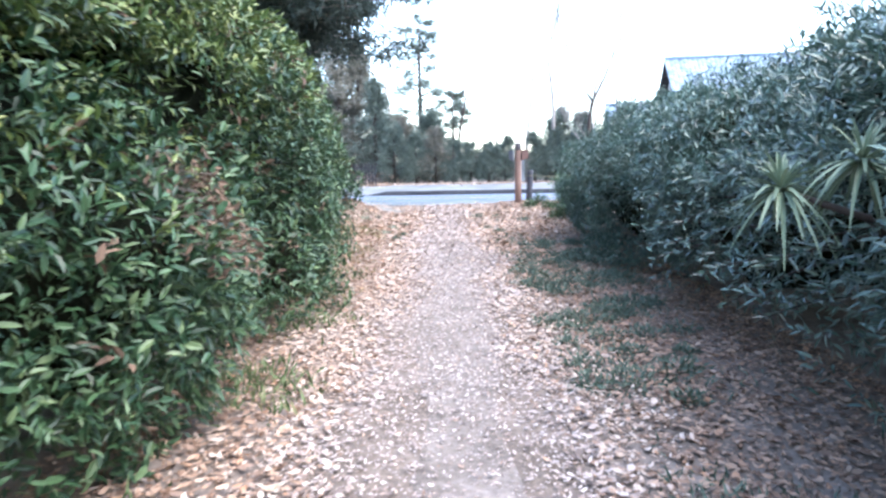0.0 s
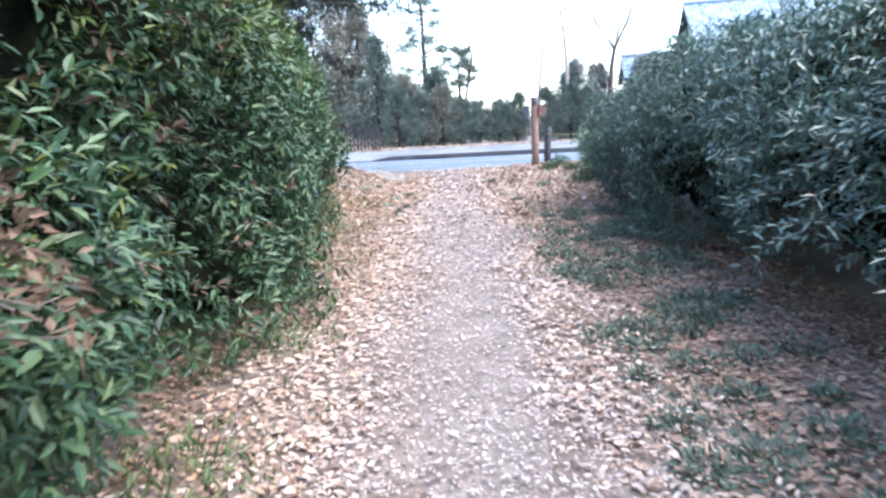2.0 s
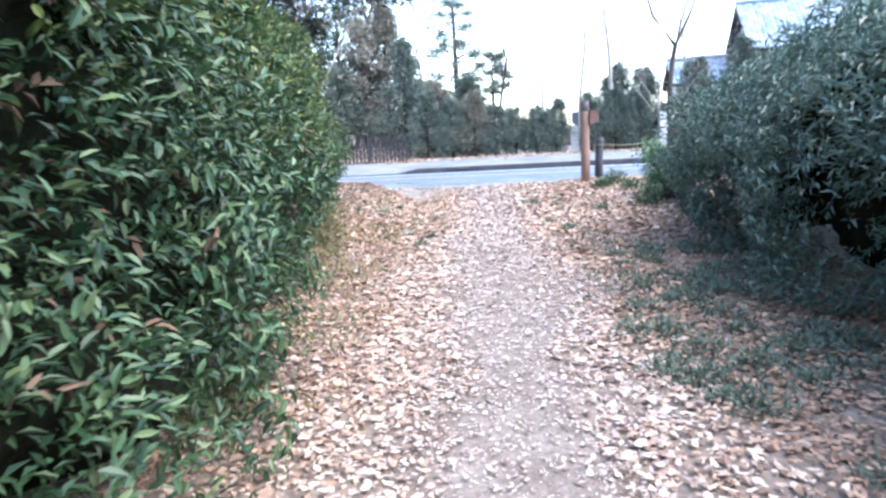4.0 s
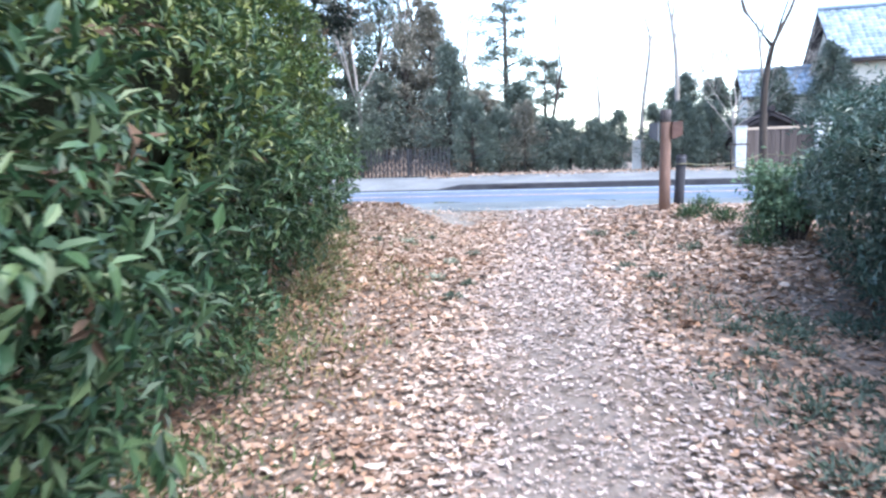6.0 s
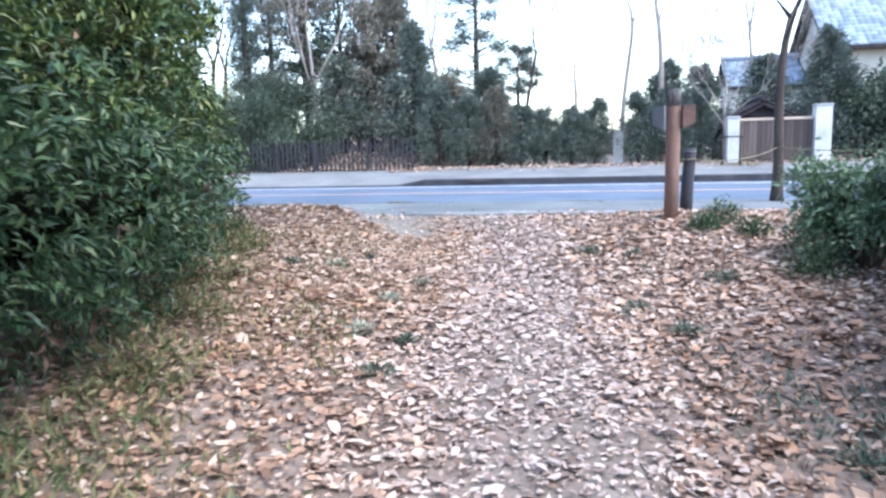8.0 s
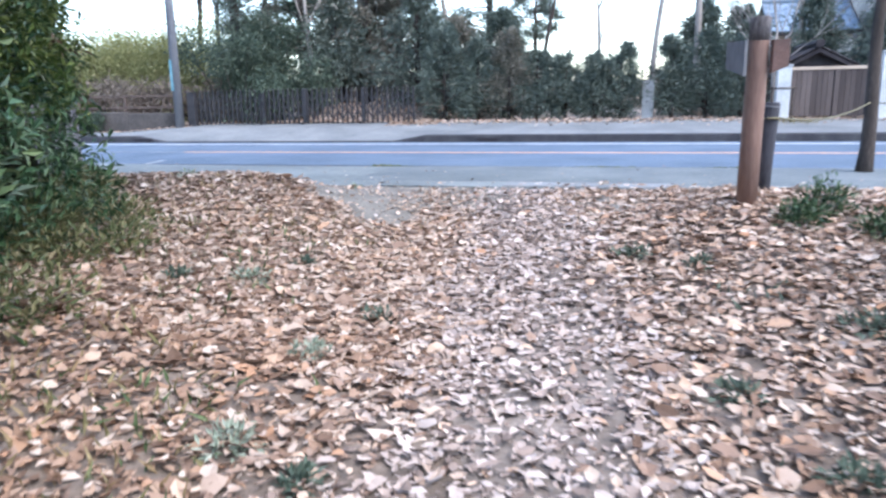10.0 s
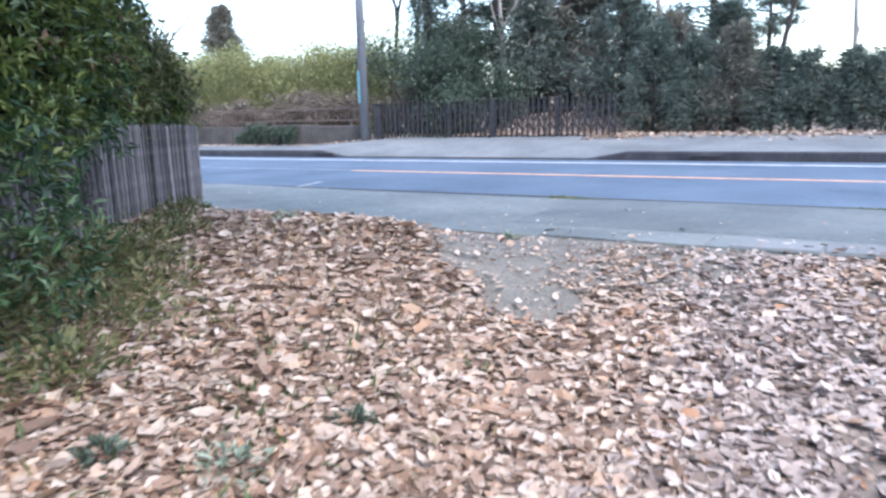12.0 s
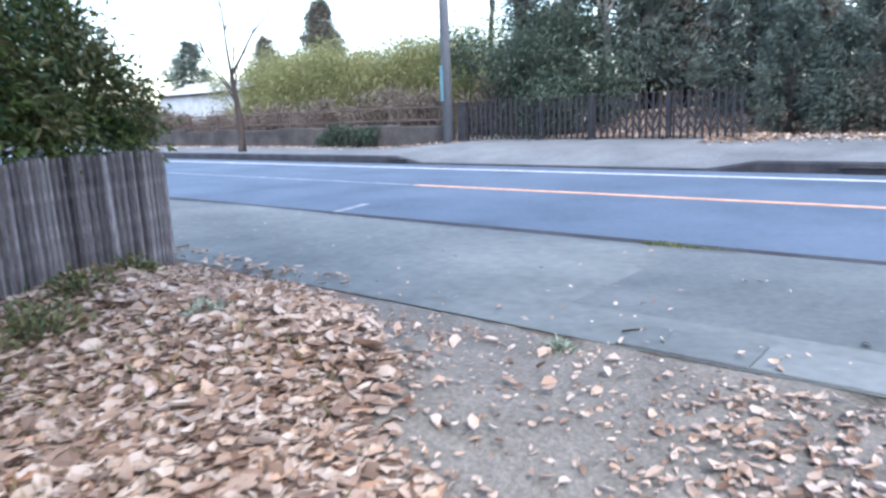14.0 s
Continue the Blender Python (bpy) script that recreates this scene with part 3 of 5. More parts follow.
def clad(surf, side, y0, y1, n, mat, holder, size, mat_top=None, depth=0.55, clump=0.27, core_in=0.6, hollow=0.2, gap=None, back=13000, skirt=None, slim=(0.28, 0.42)):
    """Leaves on a hedge surface, over a near-black sheet that stands for the shade inside."""
    def skin(y, v):
        P = surf(y, v)
        a, b = surf(y + 0.02, v) - P, surf(y, np.minimum(v + 0.01, 1)) - surf(y, np.maximum(v - 0.01, 0))
        N = unit(np.cross(b, a)) * side
        P = P + N * (clump * wob(P, 1.5) + 0.10 * wob(P, 4.2))[:, None]
        return P, N
    grid = np.linspace(0, 0.80, 60)
    line = surf(np.full(60, 5.0), grid)
    arc = np.concatenate([[0], np.cumsum(np.linalg.norm(np.diff(line, axis=0), axis=1))])
    per = 7
    n = n // per
    v = np.interp(rng.uniform(0, arc[-1], n), arc, grid)
    y = np.where(rng.uniform(0, 1, n) < 0.08, rng.uniform(y0, 1.0, n), rng.uniform(1.0, y1, n))
    P, N = skin(y, v)
    full = rng.uniform(0, 1, n) > hollow * ramp01(wob(P + 5, 2.3), 0.35, 0.8) * (1 - 0.45 * ramp01(P[:, 2], 1.0, 1.6))
    if gap:
        full &= (np.hypot(y - gap[0], 1.2 * (P[:, 2] - gap[1])) > gap[2] * (0.8 + 0.3 * wob(P, 6))) | (rng.uniform(0, 1, n) < 0.15)
    if skirt:
        open_foot = (1 - ramp01(P[:, 2] + 0.22 * wob(P, 2.0), skirt[0], skirt[1])) * (1 - ramp01(y, skirt[2], skirt[3]))
        full &= rng.uniform(0, 1, n) > 0.88 * open_foot
    P, N, n = P[full], N[full], int(full.sum())
    deep = rng.uniform(0, 1, n) ** 1.7 * depth
    front = deep < 0.36 * depth
    P = P - N * deep[:, None]
    # each twig carries seven leaves, turned about it
    T = unit(N * 0.75 + rng.normal(size=(n, 3)) * 0.55 + np.stack([wob(P, 3), wob(P + 9, 3), 0.3 + 0.6 * wob(P + 21, 3)], -1) * 0.6)
    A = unit(np.cross(T, rng.normal(size=(n, 3))))
    B = np.cross(T, A)
    reach = size * rng.uniform(1.6, 2.8, n)
    roll = rng.uniform(0, 6.283, n)
    tone = rng.uniform(0, 1, n)
    # olive leaves increase with height; their lighter tone also paints in the better-lit top
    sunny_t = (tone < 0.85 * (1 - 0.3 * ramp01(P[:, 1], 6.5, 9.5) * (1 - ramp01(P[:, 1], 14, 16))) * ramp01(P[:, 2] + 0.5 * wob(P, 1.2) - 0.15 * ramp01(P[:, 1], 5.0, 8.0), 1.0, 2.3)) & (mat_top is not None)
    dying_t = (rng.uniform(0, 1, n) < 0.010 + 0.10 * ramp01(wob(P + 3, 2.6), 0.55, 0.95)) & (mat_top is not None)
    Ps, axes, faces = [], [], []
    for k in range(per):
        u = k / (per - 1)
        phi = roll + 2.4 * k
        out = A * np.cos(phi)[:, None] + B * np.sin(phi)[:, None]
        Ps.append(P + T * (reach * (u - 0.85))[:, None])
        axes.append(unit(T * (0.45 + 0.55 * u) + out * (0.85 - 0.55 * u) + rng.normal(size=(n, 3)) * 0.18 - [0, 0, 0.12]))
        faces.append(unit(np.array([0, 0, 0.9]) + N * 0.5 + rng.normal(size=(n, 3)) * 0.35))
    P, axis, face = np.concatenate(Ps), np.concatenate(axes), np.concatenate(faces)
    sunny, dying = np.tile(sunny_t, per), np.tile(dying_t, per)
    n = len(P)
    L = size * rng.uniform(0.65, 1.25, n)
    Wd = L * rng.uniform(slim[0], slim[1], n)
    near = (P[:, 1] > 1.5) & (P[:, 1] < 8.5) & np.tile(front, per)
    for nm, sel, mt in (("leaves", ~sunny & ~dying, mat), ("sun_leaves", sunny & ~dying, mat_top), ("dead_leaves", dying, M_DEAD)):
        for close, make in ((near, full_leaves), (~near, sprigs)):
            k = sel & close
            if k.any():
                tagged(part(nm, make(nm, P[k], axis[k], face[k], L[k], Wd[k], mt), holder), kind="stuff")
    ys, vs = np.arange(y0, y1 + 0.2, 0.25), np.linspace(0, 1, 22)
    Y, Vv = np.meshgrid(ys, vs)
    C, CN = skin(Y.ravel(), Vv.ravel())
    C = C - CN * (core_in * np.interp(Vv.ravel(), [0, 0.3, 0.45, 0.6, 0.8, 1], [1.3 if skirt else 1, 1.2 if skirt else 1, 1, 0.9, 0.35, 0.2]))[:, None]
    yb, vb = rng.uniform(y0, y1, back), rng.uniform(0.78, 0.99, back)
    Q, QN = skin(yb, vb)
    QL = rng.uniform(0.14, 0.26, back)
    tagged(part("outer_leaves", sprigs("outer_leaves", Q - QN * 0.1, QN * 0.5 + rng.normal(size=(back, 3)) * 0.8, QN + rng.normal(size=(back, 3)) * 0.5, QL, QL * 0.5, mat_top or mat), holder), kind="stuff")
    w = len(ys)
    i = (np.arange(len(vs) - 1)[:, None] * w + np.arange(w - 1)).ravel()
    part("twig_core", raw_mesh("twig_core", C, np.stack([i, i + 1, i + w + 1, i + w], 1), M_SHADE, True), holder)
    return skin


hedge_l = thing("hedge", "tall overgrown glossy green laurel hedge by the path", "hedge")
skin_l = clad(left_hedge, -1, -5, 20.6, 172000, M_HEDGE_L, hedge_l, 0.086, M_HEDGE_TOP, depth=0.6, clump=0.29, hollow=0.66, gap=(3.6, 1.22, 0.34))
over = [(-9.3 + 0.49 * k * 0.3, 20.55 - k * 0.3, float(ground_z(-9.0, 20.4)) + 1.36 + 0.25 * (k % 3)) for k in range(9)]
over += [(-10.15 + 0.49 * k * 0.4, 20.3 - k * 0.4, float(ground_z(-9.0, 20.4)) + 2.1 + 0.3 * (k % 2)) for k in range(7)]
tagged(part("overhang", clumps(over, [0.3] * 9 + [0.5] * 7, 900, 0.085, M_IVY, "overhang"), hedge_l), kind="stuff")
low_row = [(-9.45 + 0.5 * k * 0.33, 20.6 - k * 0.33, 1.66 + 0.05 * (k % 3)) for k in range(14)]
tagged(part("overhang", clumps(low_row, [0.27] * 14, 380, 0.085, M_HEDGE_TOP, "overhang"), hedge_l), kind="stuff")
hedge_r = thing("hedge", "dark green dense shrub hedge by the path", "hedge")
skin_r = clad(right_hedge, 1, -5, 16.6, 112000, M_HEDGE_R, hedge_r, 0.086, clump=0.27, core_in=0.6, hollow=0.9, skirt=(0.45, 1.15, 7.8, 10.5), slim=(0.2, 0.3))

# ---------------------------------------------------------------- fallen leaves and grass
def bare(x, y):
    """0 to 1: how much of the ground lies open."""
    d = abs(x - path_x(y) - 0.1)
    trod = (1 - ramp01(d, 0.05, 0.42)) * np.interp(y, [0, 3, 6, 10, 14], [0.95, 0.92, 0.62, 0.3, 0.1]) * (0.62 + 0.42 * wob(np.stack([x, y, 0 * x], -1), 1.6))
    s1 = 0.10 + ((x + 7.2) * 2.1 + (y - 20.95) * 2.6) / 3.34
    s2 = (-(x + 4.0) * 1.55 - (y - 19.4) * 1.3) / 2.02
    ragged = 0.16 * wob(np.stack([x, y, 0 * x], -1), 3.0) + 0.12 * wob(np.stack([x, y, 0 * x], -1), 7.0)
    inside = ramp01(np.minimum(s1, np.interp(y, [18.5, 19.4, 20.9], [-4.15, -3.6, -2.75]) - x) + ragged, -0.2, 0.4) * ramp01(y, 18.5, 18.9)
    west = ramp01(s2 + 1.5 * ragged, -0.35, 0.3)
    open_earth = inside * (0.93 * west + (1 - west) * np.interp(x, [-4.5, -3.9, -3.3], [0.9, 0.66, 0.4]))
    sparse = 0.7 * ramp01(s1 + ragged, 0, 0.2) * (1 - ramp01(x, -3.4, -2.2)) * ramp01(y, 18.8, 19.8)
    return np.clip(np.maximum(np.maximum(trod, sparse), open_earth), 0, 1)


def flat_spread(n, x0, x1, y0, y1):
    return rng.uniform(x0, x1, n), rng.uniform(y0, y1, n)


lx, ly = flat_spread(195000, -10.5, 2.2, 1.0, 21.3)
lx2, ly2 = flat_spread(50000, -8.8, -2.4, 15.5, 20.9)
lx3, ly3 = flat_spread(30000, -4.2, 2.2, 1.2, 11.0)
lx, ly = np.concatenate([lx, lx2, lx3]), np.concatenate([ly, ly2, ly3])
d = lx - path_x(ly)
keep = rng.uniform(0, 1, len(lx)) > bare(lx, ly)
keep &= lx > np.interp(ly, *LX) - 0.4
keep &= lx < np.interp(ly, *RX) + 0.6
right_thin = np.interp(ly, [0, 7, 14, 18], [0.05, 0.25, 0.25, 0.1]) * ramp01(d, 0.7, 1.3) + 0.25 * ramp01(-d, 0.9, 1.5) * (1 - ramp01(ly, 12, 15))
keep &= rng.uniform(0, 1, len(lx)) > right_thin
keep &= rng.uniform(0, 1, len(lx)) < np.where(ly > 20.8, 0.12, 1)
keep &= rng.uniform(0, 1, len(lx)) < np.interp(ly, [-3, 8, 14], [0.95, 1, 1])
lx, ly = lx[keep], ly[keep]
n = len(lx)
P = np.stack([lx, ly, ground_z(lx, ly) + rng.uniform(0.005, 0.042, n)], -1)
P[:, 2] = np.where(ly > 20.95, 0.503, P[:, 2])
ang = rng.uniform(0, 6.283, n)
D = np.stack([np.cos(ang), np.sin(ang), rng.normal(0, 0.15, n)], -1)
N = np.stack([rng.normal(0, 0.18, n), rng.normal(0, 0.18, n), np.ones(n)], -1)
L = np.clip(rng.lognormal(math.log(0.060), 0.34, n), 0.028, 0.13)
L = L * (1 - 0.42 * (1 - ramp01(abs(lx - path_x(ly) - 0.1) + 0.15 * wob(P, 2.0), 0.2, 0.7)) * (1 - 0.6 * ramp01(ly, 9, 14)))
L = L * (1 - 0.5 * ramp01(bare(lx, ly) - 2 * (ly < 17.5), 0.5, 0.85))
L = L * np.interp(ly, [0, 7, 14, 17], [0.78, 0.8, 1.0, 1.28])
W = L * rng.uniform(0.32, 0.66, n) * np.interp(ly, [0, 7, 15], [0.74, 0.78, 1.0])
mid_x = lx - path_x(ly) - 0.10
trodden = rng.uniform(0, 1, n) < 0.9 * (1 - ramp01(abs(mid_x) + 0.2 * wob(P, 2.0), 0.25, 1.0))
litter = thing("leaf_litter", "carpet of dry pale brown fallen leaves on the path", "fallen leaves")
# extra brown leaves by the right hedge, partly to paint its shade on the litter
brown = ~trodden & (rng.uniform(0, 1, n) < 0.06 + 0.70 * (1 - 0.84 * ramp01(ly, 14.5, 17)) * ramp01(abs(mid_x) + 0.4 * wob(P, 1.1), 0.5, 1.6) + 0.8 * ramp01(mid_x, 0.9, 1.7) * (1 - ramp01(ly, 10, 14)))
for nm, sel, mt in (("bank_leaves", ~trodden & ~brown, M_LITTER), ("brown_leaves", brown, M_LITTER_BROWN), ("trodden_leaves", trodden, M_LITTER_PALE)):
    NN = N[sel].copy()
    NN[:, :2] *= 0.75 if nm == "trodden_leaves" else 1.0
    late = ly[sel] > 12.5
    q = [v[sel] for v in (P, D)] + [NN, L[sel], W[sel]]
    tagged(part(nm, broad_leaves(nm, *[v[late] for v in q], mt), litter), kind="stuff")
    q[2][:, :2] *= 1.7
    tagged(part(nm, curled_leaves(nm, *[v[~late] for v in q], mt), litter), kind="stuff")
m_ = 150
fx, fy = rng.uniform(-11, 2.5, m_), 21.0 + 2.6 * rng.uniform(0, 1, m_) ** 1.8
fa = rng.uniform(0, 6.283, m_)
FL = rng.uniform(0.025, 0.065, m_)
tagged(part("scattered_leaves", broad_leaves("scattered_leaves", np.stack([fx, fy, np.full(m_, 0.508)], -1), np.stack([np.cos(fa), np.sin(fa), rng.normal(0, 0.15, m_)], -1), rng.normal(0, 0.2, (m_, 3)) + [0, 0, 1], FL, FL * 0.5, M_LITTER), litter), kind="stuff")
kinds = []
for k in range(8):
    one = lambda v: np.array([v])
    kinds.append(broad_leaves("leaf", np.zeros((1, 3)), one([1.0, 0, 0.1]), one([0.1 * (k % 3 - 1), 0.1, 1.0]), one(0.075 + 0.005 * k), one(0.045 + 0.004 * (k % 4)), M_LITTER_ONE))
for k in range(300):
    x, y = rng.uniform(-7.4, -2.6), rng.uniform(16.8, 20.6)
    if bare(np.array(x), np.array(y)) > 0.6 and k % 4:
        x -= 1.6
    part("leaf", kinds[k % 8], litter, m=pose(x, y, float(ground_z(x, y)) + 0.045, rng.normal(0, 14), rng.normal(0, 14), rng.uniform(0, 360)))


def blades(name, x, y, h, label, mat=M_GRASS):
    n = len(x)
    P = np.stack([x, y, ground_z(x, y)], -1)
    D = np.stack([rng.normal(0, 0.5, n), rng.normal(0, 0.5, n), np.ones(n)], -1)
    N = np.stack([rng.normal(size=n), rng.normal(size=n), 0.3 * np.ones(n)], -1)
    L = h * rng.uniform(0.5, 1.3, n)
    return solid(name, leaves(name, P, D, N, L, 0.012 + 0.07 * L, mat, 0.2, 0.45), label, "grass", kind="stuff")


x, y = flat_spread(30000, -1.6, 2.3, 0, 17.5)
d = x - path_x(y)
k = (rng.uniform(0, 1, len(x)) < (1 - 0.85 * ramp01(y, 12.5, 15)) * ramp01(d, 0.75, 1.4) * (1 - 0.8 * ramp01(d, 1.7, 2.3)) * ramp01(wob(np.stack([x, y, 0 * x], -1), 2.2), -0.5, 0.9)) & (x < np.interp(y, *RX) + 0.3)
blades("grass", x[k], y[k], 0.08, "rough dull green grass beside the path", M_WEED)
x, y = flat_spread(70000, -9, -1.5, 0, 20)
d = x - np.interp(y, *LX)
k = (d > -0.3) & (rng.uniform(0, 1, len(x)) < (1 - 0.8 * ramp01(y, 12.5, 15)) * (1 - ramp01(d, 0.2, 1.1)) * np.clip(0.2 + 0.9 * wob(np.stack([x, y, 0 * x], -1), 2.5), 0.02, 0.8))
blades("grass", x[k], y[k], 0.12, "rough grass at the foot of the hedge")


x, y = flat_spread(30000, -7.5, -1.2, 6, 19.5)
d = x - path_x(y)
k = (d < -0.8) & (x > np.interp(y, *LX)) & (rng.uniform(0, 1, len(x)) < 0.6 * (1 - 0.6 * ramp01(y, 13, 16)) * ramp01(-d, 0.8, 2.0) * np.clip(0.3 + 1.0 * wob(np.stack([x, y, 0 * x], -1), 2.1), 0, 1))
k &= bare(x, y) < 0.4
blades("grass", x[k], y[k], 0.10, "dry straw-coloured grass among fallen leaves", M_STRAW)
x, y = flat_spread(52000, -7.0, -1.6, 6.0, 18.5)
d = x - path_x(y)
k = (d < -0.9) & (x > np.interp(y, *LX)) & (bare(x, y) < 0.4) & (rng.uniform(0, 1, len(x)) < 0.5 * (1 - 0.6 * ramp01(y, 13, 16)) * ramp01(-d, 0.9, 2.0) * ramp01(wob(np.stack([x, y, 0 * x], -1), 3.1), -0.2, 0.8))
blades("grass", x[k], y[k], 0.09, "thin green grass among fallen leaves", M_GRASS)


def fence_x(y):
    return -6.95 - 0.5 * (y - 16.15)


for nm_mat, label_, h_, cnt in ((M_GRASS, "green weedy grass before the plank fence", 0.13, 1000), (M_STRAW, "withered straw grass before the plank fence", 0.14, 1700)):
    x, y = flat_spread(cnt, -8.6, -4.6, 15.2, 20.2)
    d = x - fence_x(y)
    k = (d > 0.1) & (rng.uniform(0, 1, cnt) < (1 - ramp01(d, 0.5 * (1 - ramp01(y, 18.0, 20.0)), 2.3 - 1.8 * ramp01(y, 17.8, 19.8))) * np.clip(0.5 + 0.9 * wob(np.stack([x, y, 0 * x], -1), 2.4), 0.05, 1))
    blades("grass", x[k], y[k], h_, label_, nm_mat)


def tuft(x, y, r, h, label, mat=M_BUSH, n=260, L=0.07):
    """A low weedy plant."""
    c = np.array([x, y, float(ground_z(x, y))])
    u = unit(rng.normal(size=(n, 3))) * rng.uniform(0.3, 1, (n, 1))
    u[:, 2] = abs(u[:, 2])
    P = c + u * np.array([r, r, h])
    t = thing("weed", label, "plant", "low weeds in the leaves", at=c)
    part("leaves", leaves("weed", P - c, u + rng.normal(size=(n, 3)) * 0.4, rng.normal(size=(n, 3)) * 0.5 + [0, 0, 1], L, L * 0.35, mat), t)
    s = Shape()
    for k in range(6):
        q = u[k * 7] * np.array([r, r, h]) * 0.8
        s.tube([(0, 0, -0.02), tuple(q * 0.5), tuple(q)], [0.006, 0.004, 0.002], 4)
    tagged(part("stems", s.mesh("stems", M_BARK), t), kind="stuff")


for x, y, r, h in ((-1.76, 18.2, 0.2, 0.14), (-1.26, 17.9, 0.12, 0.12), (-3.32, 16.4, 0.17, 0.12), (-1.3, 15.7, 0.15, 0.11), (-0.5, 16.5, 0.22, 0.14),
                   (-1.0, 15.0, 0.16, 0.1), (-4.2, 17.2, 0.11, 0.1), (-4.75, 16.4, 0.13, 0.12), (-3.0, 13.9, 0.12, 0.1), (-3.0, 14.6, 0.1, 0.1)):
    tuft(x, y, 0.85 * r, h * 0.7, "small green weed among dry leaves", M_WEED, int(60 + 360 * r), 0.06)
for x, y, r, h in ((-3.5, 15.75, 0.13, 0.08), (-3.42, 14.8, 0.15, 0.08), (-4.35, 16.65, 0.17, 0.1), (-6.75, 19.55, 0.14, 0.09), (-5.15, 20.72, 0.07, 0.05)):
    tuft(x, y, r, h, "pale grey-green weed among dry leaves", M_PALEWEED, int(90 + 300 * r), 0.055)
for x, y, r, h in ((-0.42, 18.7, 0.24, 0.2), (-0.15, 19.0, 0.26, 0.34), (0.1, 18.4, 0.22, 0.22), (0.3, 16.6, 0.3, 0.36), (0.55, 17.6, 0.36, 0.42), (0.8, 18.6, 0.34, 0.4)):
    tuft(x, y, r, h, "dark green leafy weed among dry leaves", M_HEDGE_L, int(2000 * r), 0.065)
for k in range(96):
    x, y, r = rng.uniform(-0.45, 1.2), 4.5 + 9.5 * rng.uniform(0, 1) ** 0.9, rng.uniform(0.1, 0.26)
    if x - path_x(y) > 0.95:
        tuft(x, y, r, 0.55 * r, "low blue-green weed beside the path", M_WEED, int(60 + 420 * r), 0.06)
for x, y, r, h in ((-6.5, 17.0, 0.5, 0.6), (-7.2, 18.3, 0.42, 0.36), (-5.95, 15.7, 0.6, 1.0), (-6.05, 16.5, 0.45, 0.5), (-6.9, 17.6, 0.5, 0.5), (-5.6, 16.3, 0.35, 0.3), (-8.0, 19.4, 0.25, 0.2), (-8.5, 20.0, 0.2, 0.15),
                   (-6.9, 18.2, 0.4, 0.26), (-6.3, 17.8, 0.4, 0.24), (-5.8, 17.2, 0.42, 0.3), (-7.4, 18.9, 0.32, 0.22), (-5.4, 16.7, 0.3, 0.2), (-5.0, 15.3, 0.45, 0.4), (-4.6, 14.2, 0.42, 0.4), (-4.2, 13.2, 0.4, 0.35)):
    tuft(x, y, r, h, "low ivy-like shrub at the foot of the plank fence", M_HEDGE_L if h > 0.9 else M_IVY, 900 if h > 0.45 else int(800 * r + 100), 0.08 if h > 0.45 else 0.07)

# ---------------------------------------------------------------- posts, rope, plank fence
PX, PY = -0.75, 19.3
pz = float(ground_z(PX, PY)) - 0.05
post = thing("signpost", "round brown log signpost with two small boards", "signpost", at=(PX, PY, pz))
part("post", Shape().tube([(0, 0, 0), (0.005, 0, 0.7), (0.01, 0, 1.2), (0.012, 0, 1.68), (0.012, 0, 1.70)], [0.092, 0.089, 0.087, 0.085, 0.078], 18).mesh("post", M_POST, True), post)
part("weathered_top", Shape().tube([(0.011, 0, 1.50), (0.012, 0, 1.69), (0.012, 0, 1.703)], [0.088, 0.0875, 0.079], 18).mesh("weathered_top", M_BOARD, True), post, "weathered grey top")
for nm, sx, mat, lab in (("arrow_board", 1, M_SIGN, "dark red-brown board"), ("arrow_board", -1, M_POLE, "weathered grey board")):
    s = Shape()
    y0, y1 = (-0.15, -0.12)
    pts = [(0.0, 1.22), (0.26, 1.28), (0.27, 1.30), (0.27, 1.52), (0.0, 1.50)] if sx > 0 else [(0.0, 1.20), (0.2, 1.27), (0.205, 1.29), (0.205, 1.50), (0.0, 1.50)]
    v = [(sx * a, y, b) for y in (y0, y1) for a, b in pts]
    k = len(pts)
    s.add(v, [tuple(range(k)), tuple(range(2 * k - 1, k - 1, -1))] + [(i, i + k, (i + 1) % k + k, (i + 1) % k) for i in range(k)])
    part(nm, s.mesh(nm, mat), post, lab, pose(0, 0, 0, 0, 0, 50 * sx))
BX, BY = -0.46, 20.2
bz = float(ground_z(BX, BY)) - 0.05
bpost = thing("rope_post", "short black charred log post tied with rope", "post", at=(BX, BY, bz))
part("post", Shape().tube([(-0.02, 0, 0), (0.0, 0, 0.45), (0.025, 0, 0.93), (0.025, 0, 0.955)], [0.088, 0.085, 0.085, 0.075], 16).mesh("post", M_BLACK, True), bpost)
part("top_band", Shape().tube([(0.02, 0, 0.905), (0.022, 0, 0.925)], [0.089, 0.089], 16).mesh("top_band", M_POLE), bpost)
part("rope_loop", Shape().tube([(0.02 + 0.095 * math.cos(a), 0.095 * math.sin(a), 0.80) for a in np.linspace(0, 6.283, 17)], [0.012] * 17, 6).mesh("rope_loop", M_ROPE), bpost)

TX, TY = 1.35, 23.2
bare_tree("street_tree", (TX, TY, 0.46), 6.4, 0.085, 3, "bare leaning street tree with dark trunk at the footway", M_BARK, (0.2, 0.1), 3, 0.6, 0.40, depth=3, group="street trees")
rope = Shape()
rope.tube([Vector((BX + 0.11, BY, bz + 0.80)).lerp(Vector((TX, TY, 1.42)), u) - Vector((0, 0, 0.10 * 4 * u * (1 - u))) for u in np.linspace(0, 1, 13)], [0.009] * 13, 6)
